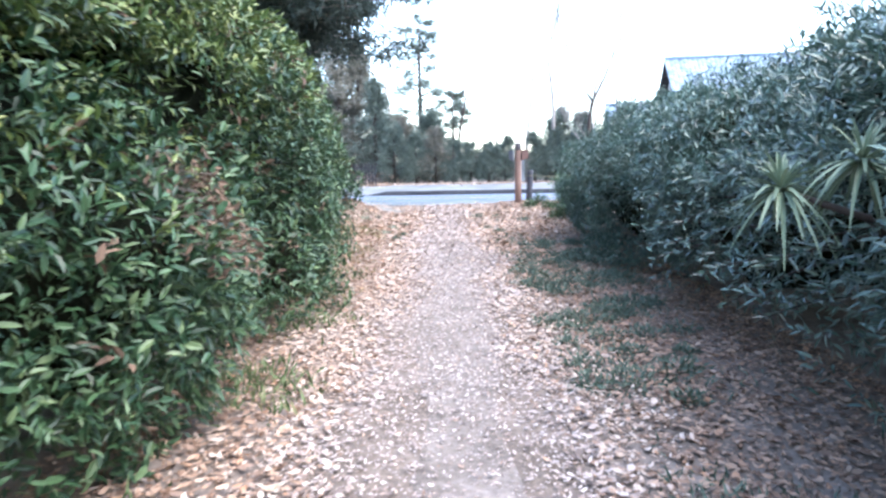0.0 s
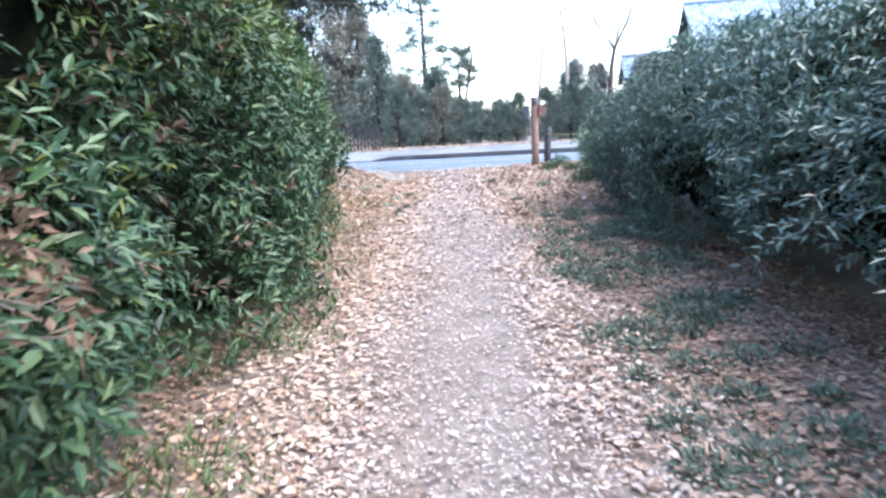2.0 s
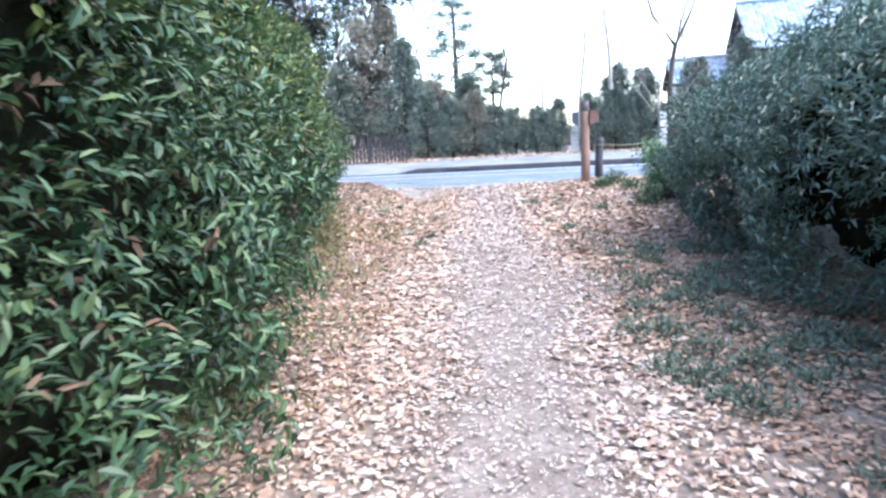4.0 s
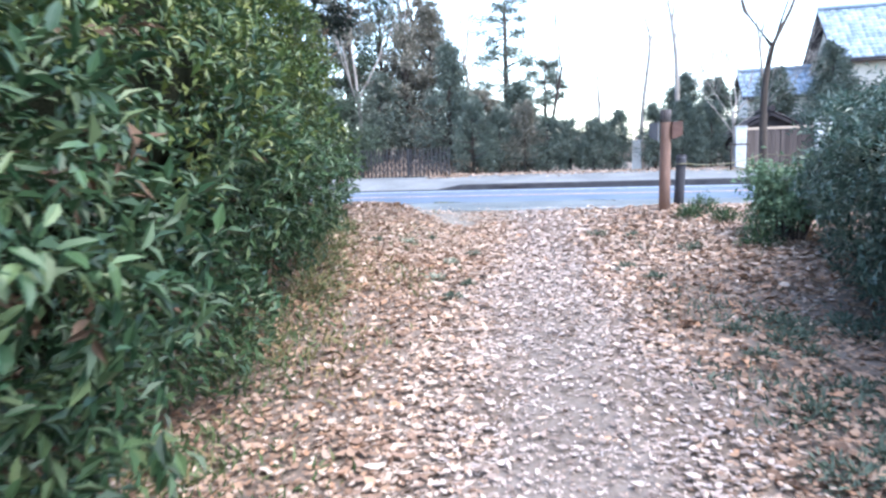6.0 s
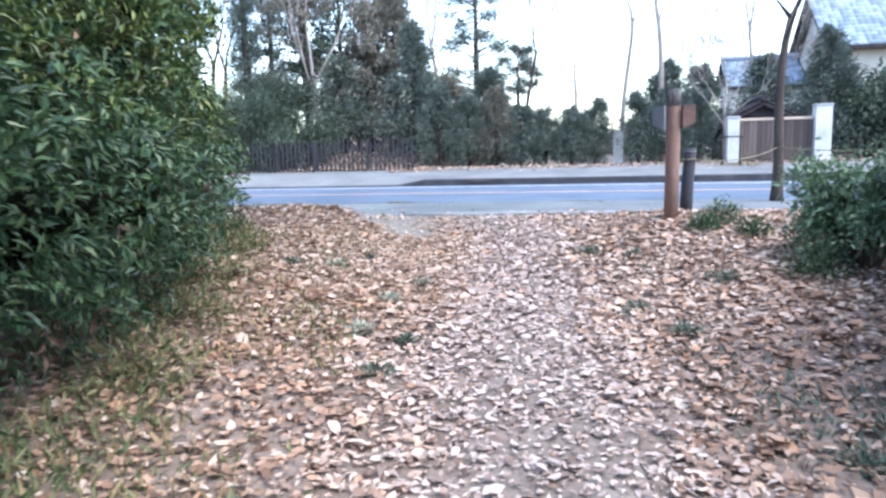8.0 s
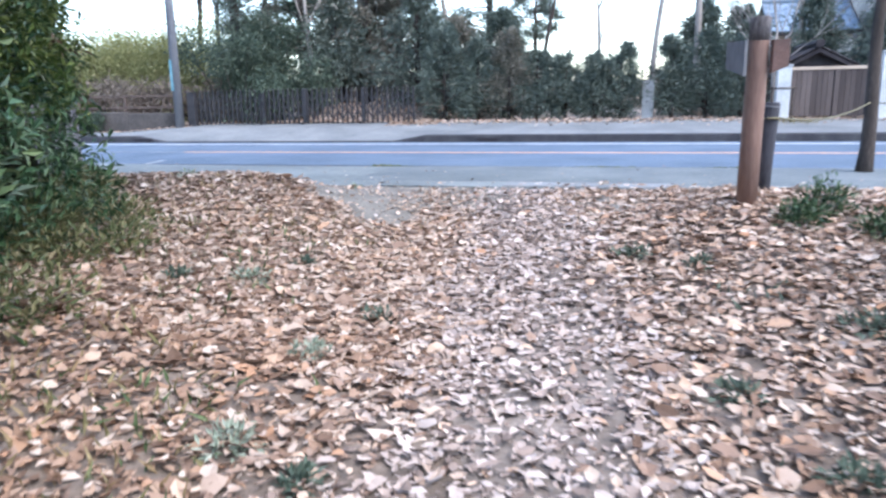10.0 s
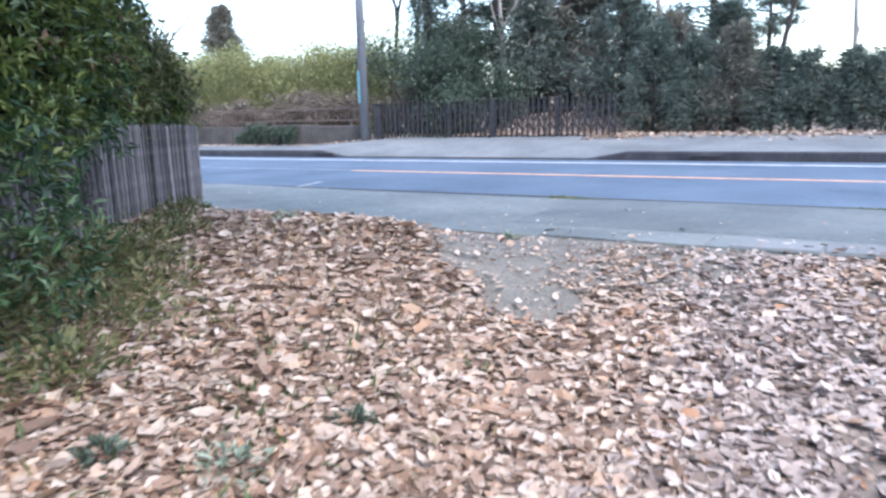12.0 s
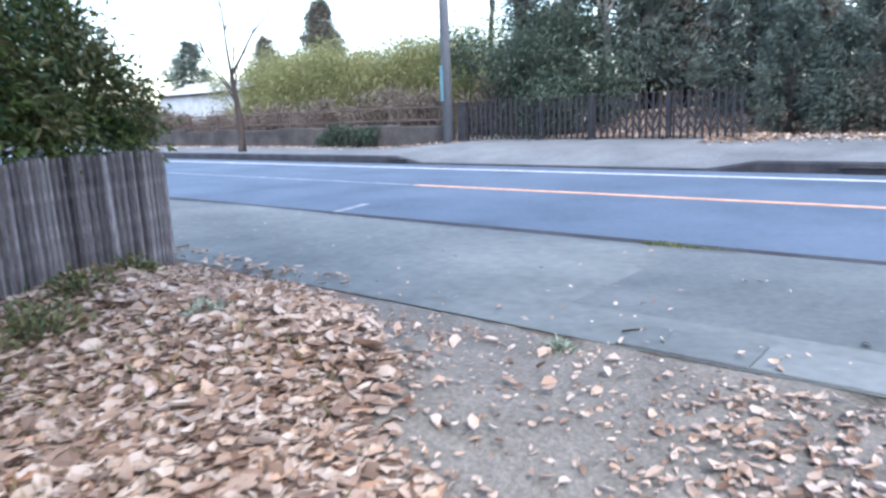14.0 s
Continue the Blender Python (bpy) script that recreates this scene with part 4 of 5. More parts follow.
rope.tube([Vector((TX, TY, 1.42)).lerp(Vector((4.4, 22.6, 1.5)), u) - Vector((0, 0, 0.12 * 4 * u * (1 - u))) for u in np.linspace(0, 1, 13)], [0.009] * 13, 6)
solid("rope", rope.mesh("rope", M_ROPE, True), "thin sagging rope strung between posts and tree", "rope")
rp2 = thing("rope_post", "short black charred log post tied with rope", "post", at=(4.4, 22.6, 0.45))
part("post", Shape().tube([(0, 0, 0), (0, 0, 1.1), (0, 0, 1.13)], [0.085, 0.085, 0.07], 14).mesh("post", M_BLACK, True), rp2)

A, B = Vector((-9.25, 20.75, 0)), Vector((-6.95, 16.15, 0))
plank = thing("plank_fence", "weathered grey upright plank fence at the path end", "fence")
run = (B - A).length
k, s_at = 0, 0.0
while s_at < run:
    w = 0.05 + 0.045 * rng.random()
    p = A.lerp(B, (s_at + w / 2) / run)
    g0 = 0.60 + 0.04 * (s_at / run)
    h = 0.95 + 0.006 * rng.normal() + 0.02 * math.sin(s_at * 1.3)
    s = Shape()
    hw = w / 2 - 0.003 - 0.007 * rng.random()
    prof = [(-hw, -0.012), (-hw * 0.6, 0.016 + 0.02 * rng.random()), (hw * 0.5, 0.018 + 0.018 * rng.random()), (hw, -0.008), (hw, -0.02), (-hw, -0.02)]
    tilt = 0.012 * rng.normal()
    v = [(a + tilt * z, b, z) for z in (-0.1, 0.5, h - 0.012, h + 0.006 * rng.normal()) for a, b in prof]
    m_ = len(prof)
    f = [(r * m_ + i, r * m_ + (i + 1) % m_, (r + 1) * m_ + (i + 1) % m_, (r + 1) * m_ + i) for r in range(3) for i in range(m_)]
    s.add(v, f + [tuple(range(3 * m_, 4 * m_))])
    dirv = (B - A).normalized()
    part("board", s.mesh("board", M_BOARD), plank, m=Matrix.Translation((p.x, p.y, g0)) @ Matrix.Rotation(math.atan2(dirv.y, dirv.x), 4, "Z"))
    s_at += w
mid = A.lerp(B, 0.5)
for zz in (0.3, 0.75):
    part("rail", Shape().box(-run / 2, -0.075, zz, run / 2, -0.025, zz + 0.07, 0.01).mesh("rail", M_BOARD), plank,
         m=Matrix.Translation((mid.x, mid.y, float(ground_z(mid.x, mid.y)))) @ Matrix.Rotation(math.atan2((B - A).y, (B - A).x), 4, "Z"))

# ---------------------------------------------------------------- across the road
FY = 33.8
gate = thing("folding_gate", "dark iron folding lattice gate across a driveway", "gate")
picket = Shape().box(-0.024, -0.02, 0.05, 0.024, 0.02, 1.08).tube([(0, 0, 1.08), (0, 0, 1.12), (0, 0, 1.15)], [0.03, 0.036, 0.012], 6).mesh("picket", M_IRON)
STEP, n_p = 0.17, 46
for i in range(n_p):
    x = -8.25 - STEP * i
    z = float(far_walk_z(np.array(x), np.array(FY))) - 0.02
    part("picket", picket, gate, m=pose(x, FY, z, 0, 0, 0))
dz = 0.27
latt = Shape().box(-0.02, 0.022, -0.20, 0.02, 0.032, 0.20).mesh("lattice_bar", M_IRON)
tiltdeg = math.degrees(math.atan2(STEP, dz))
for i in range(n_p - 1):
    x = -8.25 - STEP * (i + 0.5)
    for zc in (0.33, 0.60, 0.87):
        part("lattice_bar", latt, gate, m=pose(x, FY + (0.0 if i % 2 else 0.012), 0.80 + zc, 0, tiltdeg * (1 if i % 2 else -1), 0))
for x in (-9.9, -11.9, -13.4):
    z = float(far_walk_z(np.array(x), np.array(FY)))
    part("caster_post", Shape().box(x - 0.05, FY - 0.05, z + 0.05, x + 0.05, FY + 0.05, z + 1.12, 0.01).mesh("caster_post", M_IRON), gate)
    part("caster", Shape().tube([(x - 0.12, FY - 0.08, z + 0.045), (x - 0.09, FY - 0.08, z + 0.045)], [0.045, 0.045], 10).mesh("caster", M_DARKWOOD), gate)
gp = thing("gate_post", "dark square iron gate post", "post", at=(-16.05, FY, 0.78))
part("post", Shape().box(-0.14, -0.1, 0, 0.14, 0.1, 1.12, 0.02).mesh("post", M_IRON), gp)
part("cap", Shape().box(-0.16, -0.12, 1.12, 0.16, 0.12, 1.15, 0.01).mesh("cap", M_IRON), gp)

pole = thing("utility_pole", "tall grey concrete utility pole with blue plate", "pole", at=(-16.45, 33.6, 0.68))
part("shaft", Shape().tube([(0, 0, -0.1), (0.0, 0, 4), (-0.02, 0, 9.5)], [0.15, 0.135, 0.10], 16).mesh("shaft", M_POLE, True), pole)
part("plate", Shape().box(-0.11, -0.155, 1.3, -0.02, -0.11, 2.3, 0.008).mesh("plate", M_BAND), pole, "narrow blue-green plate")

wall = thing("stone_wall", "low dark stained stone retaining wall", "wall")
x = -16.8
while x > -52:
    w = 1.9 + 0.3 * rng.random()
    part("block", Shape().box(x - w + 0.015, 34.0 + 0.02 * rng.random(), 0.45, x, 34.35, 1.28 + 0.03 * rng.normal(), 0.03).mesh("block", M_STONE), wall)
    x -= w
rail = thing("railing", "thin rusted iron railing on the stone wall", "railing")
for z in (1.84, 1.45):
    part("top_rail", Shape().box(-52, 34.14, z - 0.03, -16.7, 34.19, z + 0.02, 0.008).mesh("top_rail", M_RUST), rail)
for i in range(18):
    part("rail_post", Shape().box(-16.9 - 2.05 * i - 0.03, 34.13, 1.24, -16.9 - 2.05 * i + 0.03, 34.2, 1.82).mesh("rail_post", M_RUST), rail)
thin = Shape()
for i in range(176):
    xx = -17.0 - 0.2 * i
    thin.box(xx - 0.008, 34.155, 1.27, xx + 0.008, 34.175, 1.82)
tagged(part("baluster_mass", thin.mesh("baluster_mass", M_RUST), rail), kind="stuff")


def conifer(base, height, width, mat, label, seed, n=2600, L=0.34, start=0.06, r=0.14, droop=0.25, lean=0.0, group="conifers across the road", airy=False):
    """Trunk, whorled limbs and drooping sprays of needles."""
    rd = np.random.default_rng(seed)
    t = thing("conifer", label, "tree", group, at=base)
    part("trunk", Shape().tube([(0, 0, -0.05), (lean * 0.4, 0, height * 0.5), (lean, 0, height * 0.98)], [r, r * 0.7, 0.02], 8).mesh("trunk", M_BARK, True), t)
    limbs = Shape()
    nl = int(height * 5) if airy else max(30, int(height * 15))
    P, D = [], []
    per = max(8, int(3.0 * n) // nl)
    for k in range(nl):
        u = start + (1 - start) * (k + rd.uniform(0, 1)) / nl
        a = rd.uniform(0, 6.283)
        reach = width * (1 - u) ** (0.3 if airy else 0.75) * rd.uniform(0.55, 1.15) + 0.12
        o = np.array([lean * u, 0, height * u])
        e = np.array([math.cos(a) * reach, math.sin(a) * reach, reach * rd.uniform(-droop, 0.35)])
        limbs.tube([tuple(o), tuple(o + e * 0.5 + [0, 0, 0.05 * reach]), tuple(o + e)], [0.012 + 0.02 * reach, 0.015 + 0.008 * reach, 0.006], 4, False)
        w = rd.uniform(0.5 if airy else 0.1, 1, per) ** 0.7
        spread = 0.07 + 0.20 * reach * w
        p = o + e * w[:, None] + rd.normal(size=(per, 3)) * spread[:, None] * [0.75, 0.75, 0.42 if airy else 0.95]
        P.append(p)
        D.append(e / max(reach, 0.1) * 0.8 + rd.normal(size=(per, 3)) * [0.45, 0.45, 0.5] + [0, 0, 0.05])
    tagged(part("limb_mass", limbs.mesh("limb_mass", M_BARK), t), kind="stuff")
    P, D = np.concatenate(P), np.concatenate(D)
    m_ = len(P)
    LL = 0.62 * L * rd.uniform(0.5, 1.3, m_)
    part("needles", sprigs("needles", P, D, rd.normal(size=(m_, 3)) * 0.5 + [0, 0, 1], LL * 1.1, LL * 0.23, mat), t)
    return t


def shrub(base, w, h, mat, label, seed, per=620, L=0.15, lumps=9, name="shrub", group="shrubs across the road", depth=None):
    rd = np.random.default_rng(seed)
    t = thing(name, label, "shrub", group, at=base)
    cs = [(rd.uniform(-0.5, 0.5) * w, rd.uniform(-0.5, 0.5) * (depth or w * 0.7), h * rd.uniform(0.22, 0.8)) for _ in range(lumps)]
    rs = [0.32 * min(w, h) * rd.uniform(0.7, 1.3) for _ in range(lumps)]
    part("leaves", clumps(cs, rs, per, L, mat, "leaves"), t)
    st = Shape()
    for c in cs:
        st.tube([(c[0] * 0.3, c[1] * 0.3, -0.05), (c[0] * 0.6, c[1] * 0.6, c[2] * 0.5), c], [0.035, 0.025, 0.01], 5)
    tagged(part("stem_mass", st.mesh("stem_mass", M_BARK), t), kind="stuff")
    return t


GZ = 0.82
# row of clipped conifers beyond the far footway
for i, (x, y, h, w, mt) in enumerate(((-7.6, 35.2, 2.9, 0.95, M_CONIFER), (-6.5, 35.3, 2.5, 0.85, M_CONIFER), (-5.5, 35.3, 2.75, 0.9, M_BROWNCON), (-4.6, 35.4, 2.1, 0.8, M_CONIFER),
        (-3.7, 35.3, 1.95, 0.8, M_CONIFER), (-2.8, 35.3, 1.95, 0.85, M_CONIFER), (-2.0, 35.3, 2.2, 0.9, M_CONIFER), (-0.5, 35.4, 2.4, 1.0, M_CONIFER), (0.5, 35.5, 2.5, 1.0, M_CONIFER), (1.5, 35.5, 2.3, 0.8, M_CONIFER))):
    conifer((x, y, GZ), h, w, mt, "bushy dark green young conifer in a roadside row", 20 + i, 2000, 0.24, 0.08, 0.06, 0.0)
# taller trees behind the gate
conifer((-8.9, 36.6, GZ), 5.4, 1.6, M_CONIFER, "dense dark green conifer beside the gate", 41, 3000, 0.34, 0.12)
conifer((-10.5, 39.5, GZ), 7.6, 2.1, M_BROWNCON, "tall conifer tinged rusty brown", 42, 2900, 0.4, 0.15)
conifer((-12.4, 37.8, GZ), 4.4, 2.0, M_PINE, "broad bluish green conifer behind the gate", 43, 2000, 0.38, 0.3)
conifer((-11.6, 42.0, GZ), 8.5, 2.2, M_BROWNCON, "tall conifer tinged rusty brown", 46, 1300, 0.45, 0.25, airy=True)
conifer((-14.3, 39.0, GZ), 9.5, 2.4, M_BROWNCON, "tall open-crowned tree with russet foliage", 44, 1500, 0.42, 0.25, 0.2, airy=True)
conifer((-16.55, 37.8, GZ), 11.5, 1.0, M_CONIFER, "tall ivy-clad trunk by the utility pole", 45, 4200, 0.30, 0.03, 0.2)
conifer((-18.2, 43.5, GZ), 10.0, 2.2, M_PINE, "tall open pine in the wood", 49, 1800, 0.45, 0.3, 0.2, airy=True)
bare_tree("bare_tree", (-13.4, 37.4, GZ), 8.0, 0.13, 77, "grey leafless tree among the evergreens", M_BARK_PALE, (0.3, 0), 4, 0.4, 0.35, True, "bare trees across the road", 4)
conifer((-8.1, 46.0, GZ), 10.5, 2.1, M_PINE, "slender airy pine rising over the hedge row", 48, 2400, 0.36, 0.3, 0.2, airy=True)
conifer((-6.1, 47.0, GZ), 5.9, 1.9, M_PINE, "slender airy pine rising over the hedge row", 50, 1900, 0.36, 0.3, 0.14, airy=True)
conifer((-8.2, 40.0, GZ), 3.7, 2.0, M_BROWNCON, "bushy conifer behind the roadside row", 58, 3200, 0.4)
conifer((-6.2, 38.0, GZ), 3.6, 1.6, M_CONIFER, "bushy conifer behind the roadside row", 59, 2600, 0.34)
for i, (x, y, w, h, mt) in enumerate(((-13.5, 35.2, 2.2, 2.2, M_BROAD), (-15.3, 35.6, 2.6, 3.3, M_BROAD), (-14.6, 36.6, 2.4, 4.4, M_BROAD))):
    shrub((x, y, GZ), w, h, mt, "leafy evergreen shrub behind the iron gate", 60 + i)
def broad_tree(base, height, width, mat, label, seed, start=0.2, lumps=22, per=260, L=0.2):
    """An evergreen with a forking trunk and leaf clumps along its limbs."""
    rd = np.random.default_rng(seed)
    t = thing("evergreen_tree", label, "tree", "broadleaf trees across the road", at=base)
    part("trunk", Shape().tube([(0, 0, -0.05), (0.08, 0, height * 0.35), (-0.05, 0.05, height * 0.7), (0, 0, height * 0.95)], [0.16, 0.13, 0.08, 0.02], 9).mesh("trunk", M_BARK, True), t)
    limbs, cs, rs = Shape(), [], []
    for k in range(lumps):
        u = start + (1 - start) * (k + rd.uniform(0, 1)) / lumps
        a = 2.4 * k + rd.normal(0, 0.3)
        r_ = width * math.sin(math.pi * min(0.97, 0.25 + 0.7 * u)) * rd.uniform(0.35, 1.0)
        c = (math.cos(a) * r_, math.sin(a) * r_, height * u)
        limbs.tube([(0, 0, height * max(0.1, u - 0.15)), (c[0] * 0.55, c[1] * 0.55, height * u - 0.2), c], [0.045, 0.03, 0.01], 5, False)
        cs.append(c)
        rs.append(0.30 * width * rd.uniform(0.7, 1.3))
    tagged(part("limb_mass", limbs.mesh("limb_mass", M_BARK), t), kind="stuff")
    part("crown", clumps(cs, rs, per, L, mat, "crown", 0.75), t)


for i, (x, y, h, w, mt) in enumerate(((-13.2, 40.2, 8.6, 2.0, M_BROAD), (-11.5, 38.8, 6.6, 1.6, M_BROWNCON), (-15.2, 40.6, 8.0, 1.9, M_BROAD))):
    broad_tree((x, y, GZ), h, w, mt, "tall dark evergreen tree in the wood behind the gate", 200 + i)
# bamboo thicket and dry scrub behind the railing
for i in range(11):
    x = -18.2 - 1.6 * i + rng.uniform(-0.5, 0.5)
    shrub((x, 39.5 + rng.uniform(-1, 1.5), GZ), 3.3, 3.8 + 0.45 * math.sin(i * 2.3), M_BAMBOO, "yellow-green feathery bamboo thicket", 80 + i, 700, 0.15, 16, "bamboo", "bamboo thicket")
for i in range(14):
    x = -17.3 - 2.3 * i
    shrub((x, 36.2 + rng.uniform(-0.4, 0.4), GZ), 2.4, 1.25 + 0.6 * rng.random(), M_TWIG, "dry brown leafless scrub behind the railing", 100 + i, 420, 0.15, 8, "scrub", "dry scrub")
for i in range(4):
    shrub((-20.0 - 0.75 * i, 33.9, 0.6), 0.9, 0.7, M_BROAD, "ivy patch trailing over the stone wall", 130 + i, 160, 0.11, 6, "ivy", "ivy on the wall", 0.15)
# bare trees
bare_tree("street_tree", (-24.05, 31.7, 0.60), 5.2, 0.11, 14, "bare street tree with dark trunk on the far footway", M_BARK, (-0.05, 0), 6, 0.42, 0.40, group="street trees")
for i, (x, y, h, r, ln) in enumerate(((-1.0, 38.0, 8.5, 0.10, 0.1), (0.55, 38.5, 9.5, 0.12, -0.5), (3.7, 40.0, 8.0, 0.08, 0.2), (-14.6, 43.0, 12.0, 0.2, 2.6), (-20.0, 40.5, 8.0, 0.13, 0.5), (-22.0, 46.0, 8.5, 0.15, -0.3), (-5.2, 41.0, 7.5, 0.09, 0.4), (-12.9, 41.0, 9.0, 0.13, 0.8), (-9.4, 43.5, 9.0, 0.12, -0.4), (-3.2, 44.0, 7.0, 0.1, 0.3))):
    bare_tree("bare_tree", (x, y, GZ), h, r, 30 + i, "tall thin leafless tree against the sky", M_BARK_PALE if i < 3 or i > 6 else M_BARK, (ln, 0), 3, 0.25, 0.5, True, "bare trees across the road")
bare_tree("bare_tree", (2.2, 34.8, GZ), 4.2, 0.07, 71, "pale twiggy leafless tree beside the gate", M_BARK_PALE, (0.1, 0), 7, 0.55, 0.38, True, "bare trees across the road", 4)
conifer((-40.0, 49.5, GZ), 8.0, 2.7, M_BROWNCON, "tall spire conifer beyond the bamboo", 51, 5200, 0.5, 0.2)
conifer((-52.0, 54.0, GZ), 7.0, 3.2, M_BROWNCON, "tall hazy conifer in the distance", 52, 2200, 0.6)
conifer((-62.0, 53.0, GZ), 7.5, 4.0, M_PINE, "wide dark pine in the distance", 53, 2400, 0.6)
conifer((5.9, 37.0, GZ), 4.4, 1.5, M_CONIFER, "clipped garden conifer by the house", 54, 3600, 0.3)
conifer((8.2, 36.5, GZ), 3.2, 1.9, M_CONIFER, "clipped garden conifer by the house", 55, 3600, 0.3)
conifer((11.0, 36.8, GZ), 3.4, 2.0, M_BROAD, "clipped garden conifer by the house", 56, 3200, 0.3)
conifer((0.8, 40.5, GZ), 4.0, 1.6, M_CONIFER, "dark garden conifer behind the gate", 57, 2600, 0.34)

for i, (x, w, h) in enumerate(((7.2, 2.6, 3.5), (9.6, 3.4, 3.7), (12.4, 3.6, 3.6), (15.5, 3.6, 3.6))):
    shrub((x, 37.2, GZ), w, h, M_CONIFER if i % 2 else M_BROAD, "tall clipped garden evergreen before the house", 160 + i, 620, 0.2, 12, "garden_shrub", "garden evergreens")
conifer((4.4, 40.0, GZ), 3.9, 1.7, M_CONIFER, "dark garden conifer behind the gate", 64, 2600, 0.34)
conifer((2.0, 39.5, GZ), 3.6, 1.7, M_CONIFER, "dark garden conifer behind the gate", 65, 2600, 0.34)

n = 14000
x = rng.uniform(-75, 45, n)
h = 1.9 + 0.7 * np.sin(x * 0.35) * np.sin(x * 0.13 + 1) + 0.5 * np.sin(x * 1.1)
P = np.stack([x, 60 + rng.normal(0, 1.2, n), GZ + rng.uniform(0, 1, n) ** 0.8 * h], -1)
LL = 0.7 * rng.uniform(0.5, 1.3, n)
solid("far_woods", sprigs("far_woods", P, rng.normal(size=(n, 3)) + [0, 0, 0.3], rng.normal(size=(n, 3)) + [0, -0.6, 0.4], LL, LL * 0.5, M_TWIG), "low hazy brown woods in the distance", "woods", kind="stuff")

# white gate pillars, timber gate, shed, houses
def pillar(x, y, z0, z1, w, label):
    t = thing("gate_pillar", label, "pillar", "white pillars", at=(x, y, z0))
    part("shaft", Shape().box(-w / 2, -w / 2, 0, w / 2, w / 2, z1 - z0 - 0.05, 0.015).mesh("shaft", M_PLASTER), t)
    part("cap", Shape().box(-w / 2 - 0.03, -w / 2 - 0.03, z1 - z0 - 0.05, w / 2 + 0.03, w / 2 + 0.03, z1 - z0, 0.015).mesh("cap", M_CONCRETE), t)


pillar(-1.2, 35.5, 0.8, 2.0, 0.34, "white plastered pillar among the conifers")
pillar(2.35, 34.1, 0.8, 2.32, 0.34, "white plastered pillar beside the timber gate")
pillar(4.95, 34.1, 0.8, 2.62, 0.46, "white plastered pillar beside the timber gate")
tg = thing("timber_gate", "closed brown timber plank gate between white pillars", "gate")
for lf in range(2):
    lx0 = 2.56 + lf * 1.09
    leaf = part("gate_leaf", Shape().box(lx0, 34.15, 0.95, lx0 + 1.06, 34.19, 2.16).mesh("gate_leaf", M_GATE), tg)
    for k in range(8):
        part("plank", Shape().box(lx0 + 0.005 + k * 0.131, 34.115, 0.93, lx0 + 0.126 + k * 0.131, 34.149, 2.16, 0.006).mesh("plank", M_GATE), leaf)
part("top_beam", Shape().box(2.53, 34.09, 2.17, 4.74, 34.23, 2.25, 0.01).mesh("top_beam", M_CAP), tg)


def house(name, x0, x1, y0, y1, z0, eave, ridge, label, wallmat, over=0.45, windows=(), tile=M_TILE):
    t = thing(name, label, "house")
    ym = (y0 + y1) / 2
    s = Shape().box(x0, y0, z0, x1, y1, eave)
    for xx in (x0, x1):
        s.add([(xx, y0, eave), (xx, y1, eave), (xx, ym, ridge - 0.25)], [(0, 1, 2)])
    part("wall", s.mesh("wall", wallmat), t)
    sl = math.hypot(ym - y0 + over, ridge - eave)
    for sgn in (-1, 1):
        r = Shape()
        rows, cols = 14, int((x1 - x0 + 2 * over) / 0.27)
        for i in range(rows):
            for j in range(cols):
                def pt(a, u, lift):
                    yy = (ym - y0 + over) * (1 - u)
                    return (x0 - over + a, ym + sgn * yy, eave - 0.12 + (ridge - eave) * u + lift)
                a0, a1, u0, u1 = j * 0.27, j * 0.27 + 0.265, i / rows, (i + 1.12) / rows
                c = (a0 + a1) / 2
                r.add([pt(a0, u0, 0.03), pt(c, u0, 0.075), pt(a1, u0, 0.03), pt(a0, u1, 0), pt(c, u1, 0.045), pt(a1, u1, 0), pt(a0, u0, -0.01), pt(c, u0, 0.0), pt(a1, u0, -0.01)],
                      [(0, 1, 4, 3), (1, 2, 5, 4), (6, 7, 1, 0), (7, 8, 2, 1)])
        roof = part("roof", r.mesh("roof", tile), t, "tiled roof slope")
        v = [(xx, ym + sgn * (ym - y0 + over), eave - 0.16) for xx in (x0 - over, x1 + over)] + [(xx, ym, ridge - 0.16) for xx in (x1 + over, x0 - over)]
        v += [(a, b, c - 0.12) for a, b, c in v]
        part("roof_deck", Shape().add(v, [(0, 1, 2, 3), (7, 6, 5, 4), (0, 4, 5, 1), (1, 5, 6, 2), (3, 7, 4, 0), (2, 6, 7, 3)]).mesh("roof_deck", M_DARKWOOD), roof)
    part("ridge", Shape().tube([(x0 - over, ym, ridge - 0.02), (x1 + over, ym, ridge - 0.02)], [0.13, 0.13], 8).mesh("ridge", tile), t)
    for (wx, wz, ww, wh) in windows:
        win = part("window", Shape().box(wx, y0 - 0.05, wz, wx + ww, y0 - 0.01, wz + wh).mesh("window", M_GLASS), t, "dark window")
        part("frame", Shape().box(wx - 0.06, y0 - 0.09, wz + wh, wx + ww + 0.06, y0 - 0.005, wz + wh + 0.08).box(wx - 0.06, y0 - 0.09, wz - 0.08, wx + ww + 0.06, y0 - 0.005, wz).box(wx - 0.06, y0 - 0.08, wz, wx, y0 - 0.005, wz + wh).box(wx + ww, y0 - 0.08, wz, wx + ww + 0.06, y0 - 0.005, wz + wh).mesh("frame", M_DARKWOOD), win)
    return t


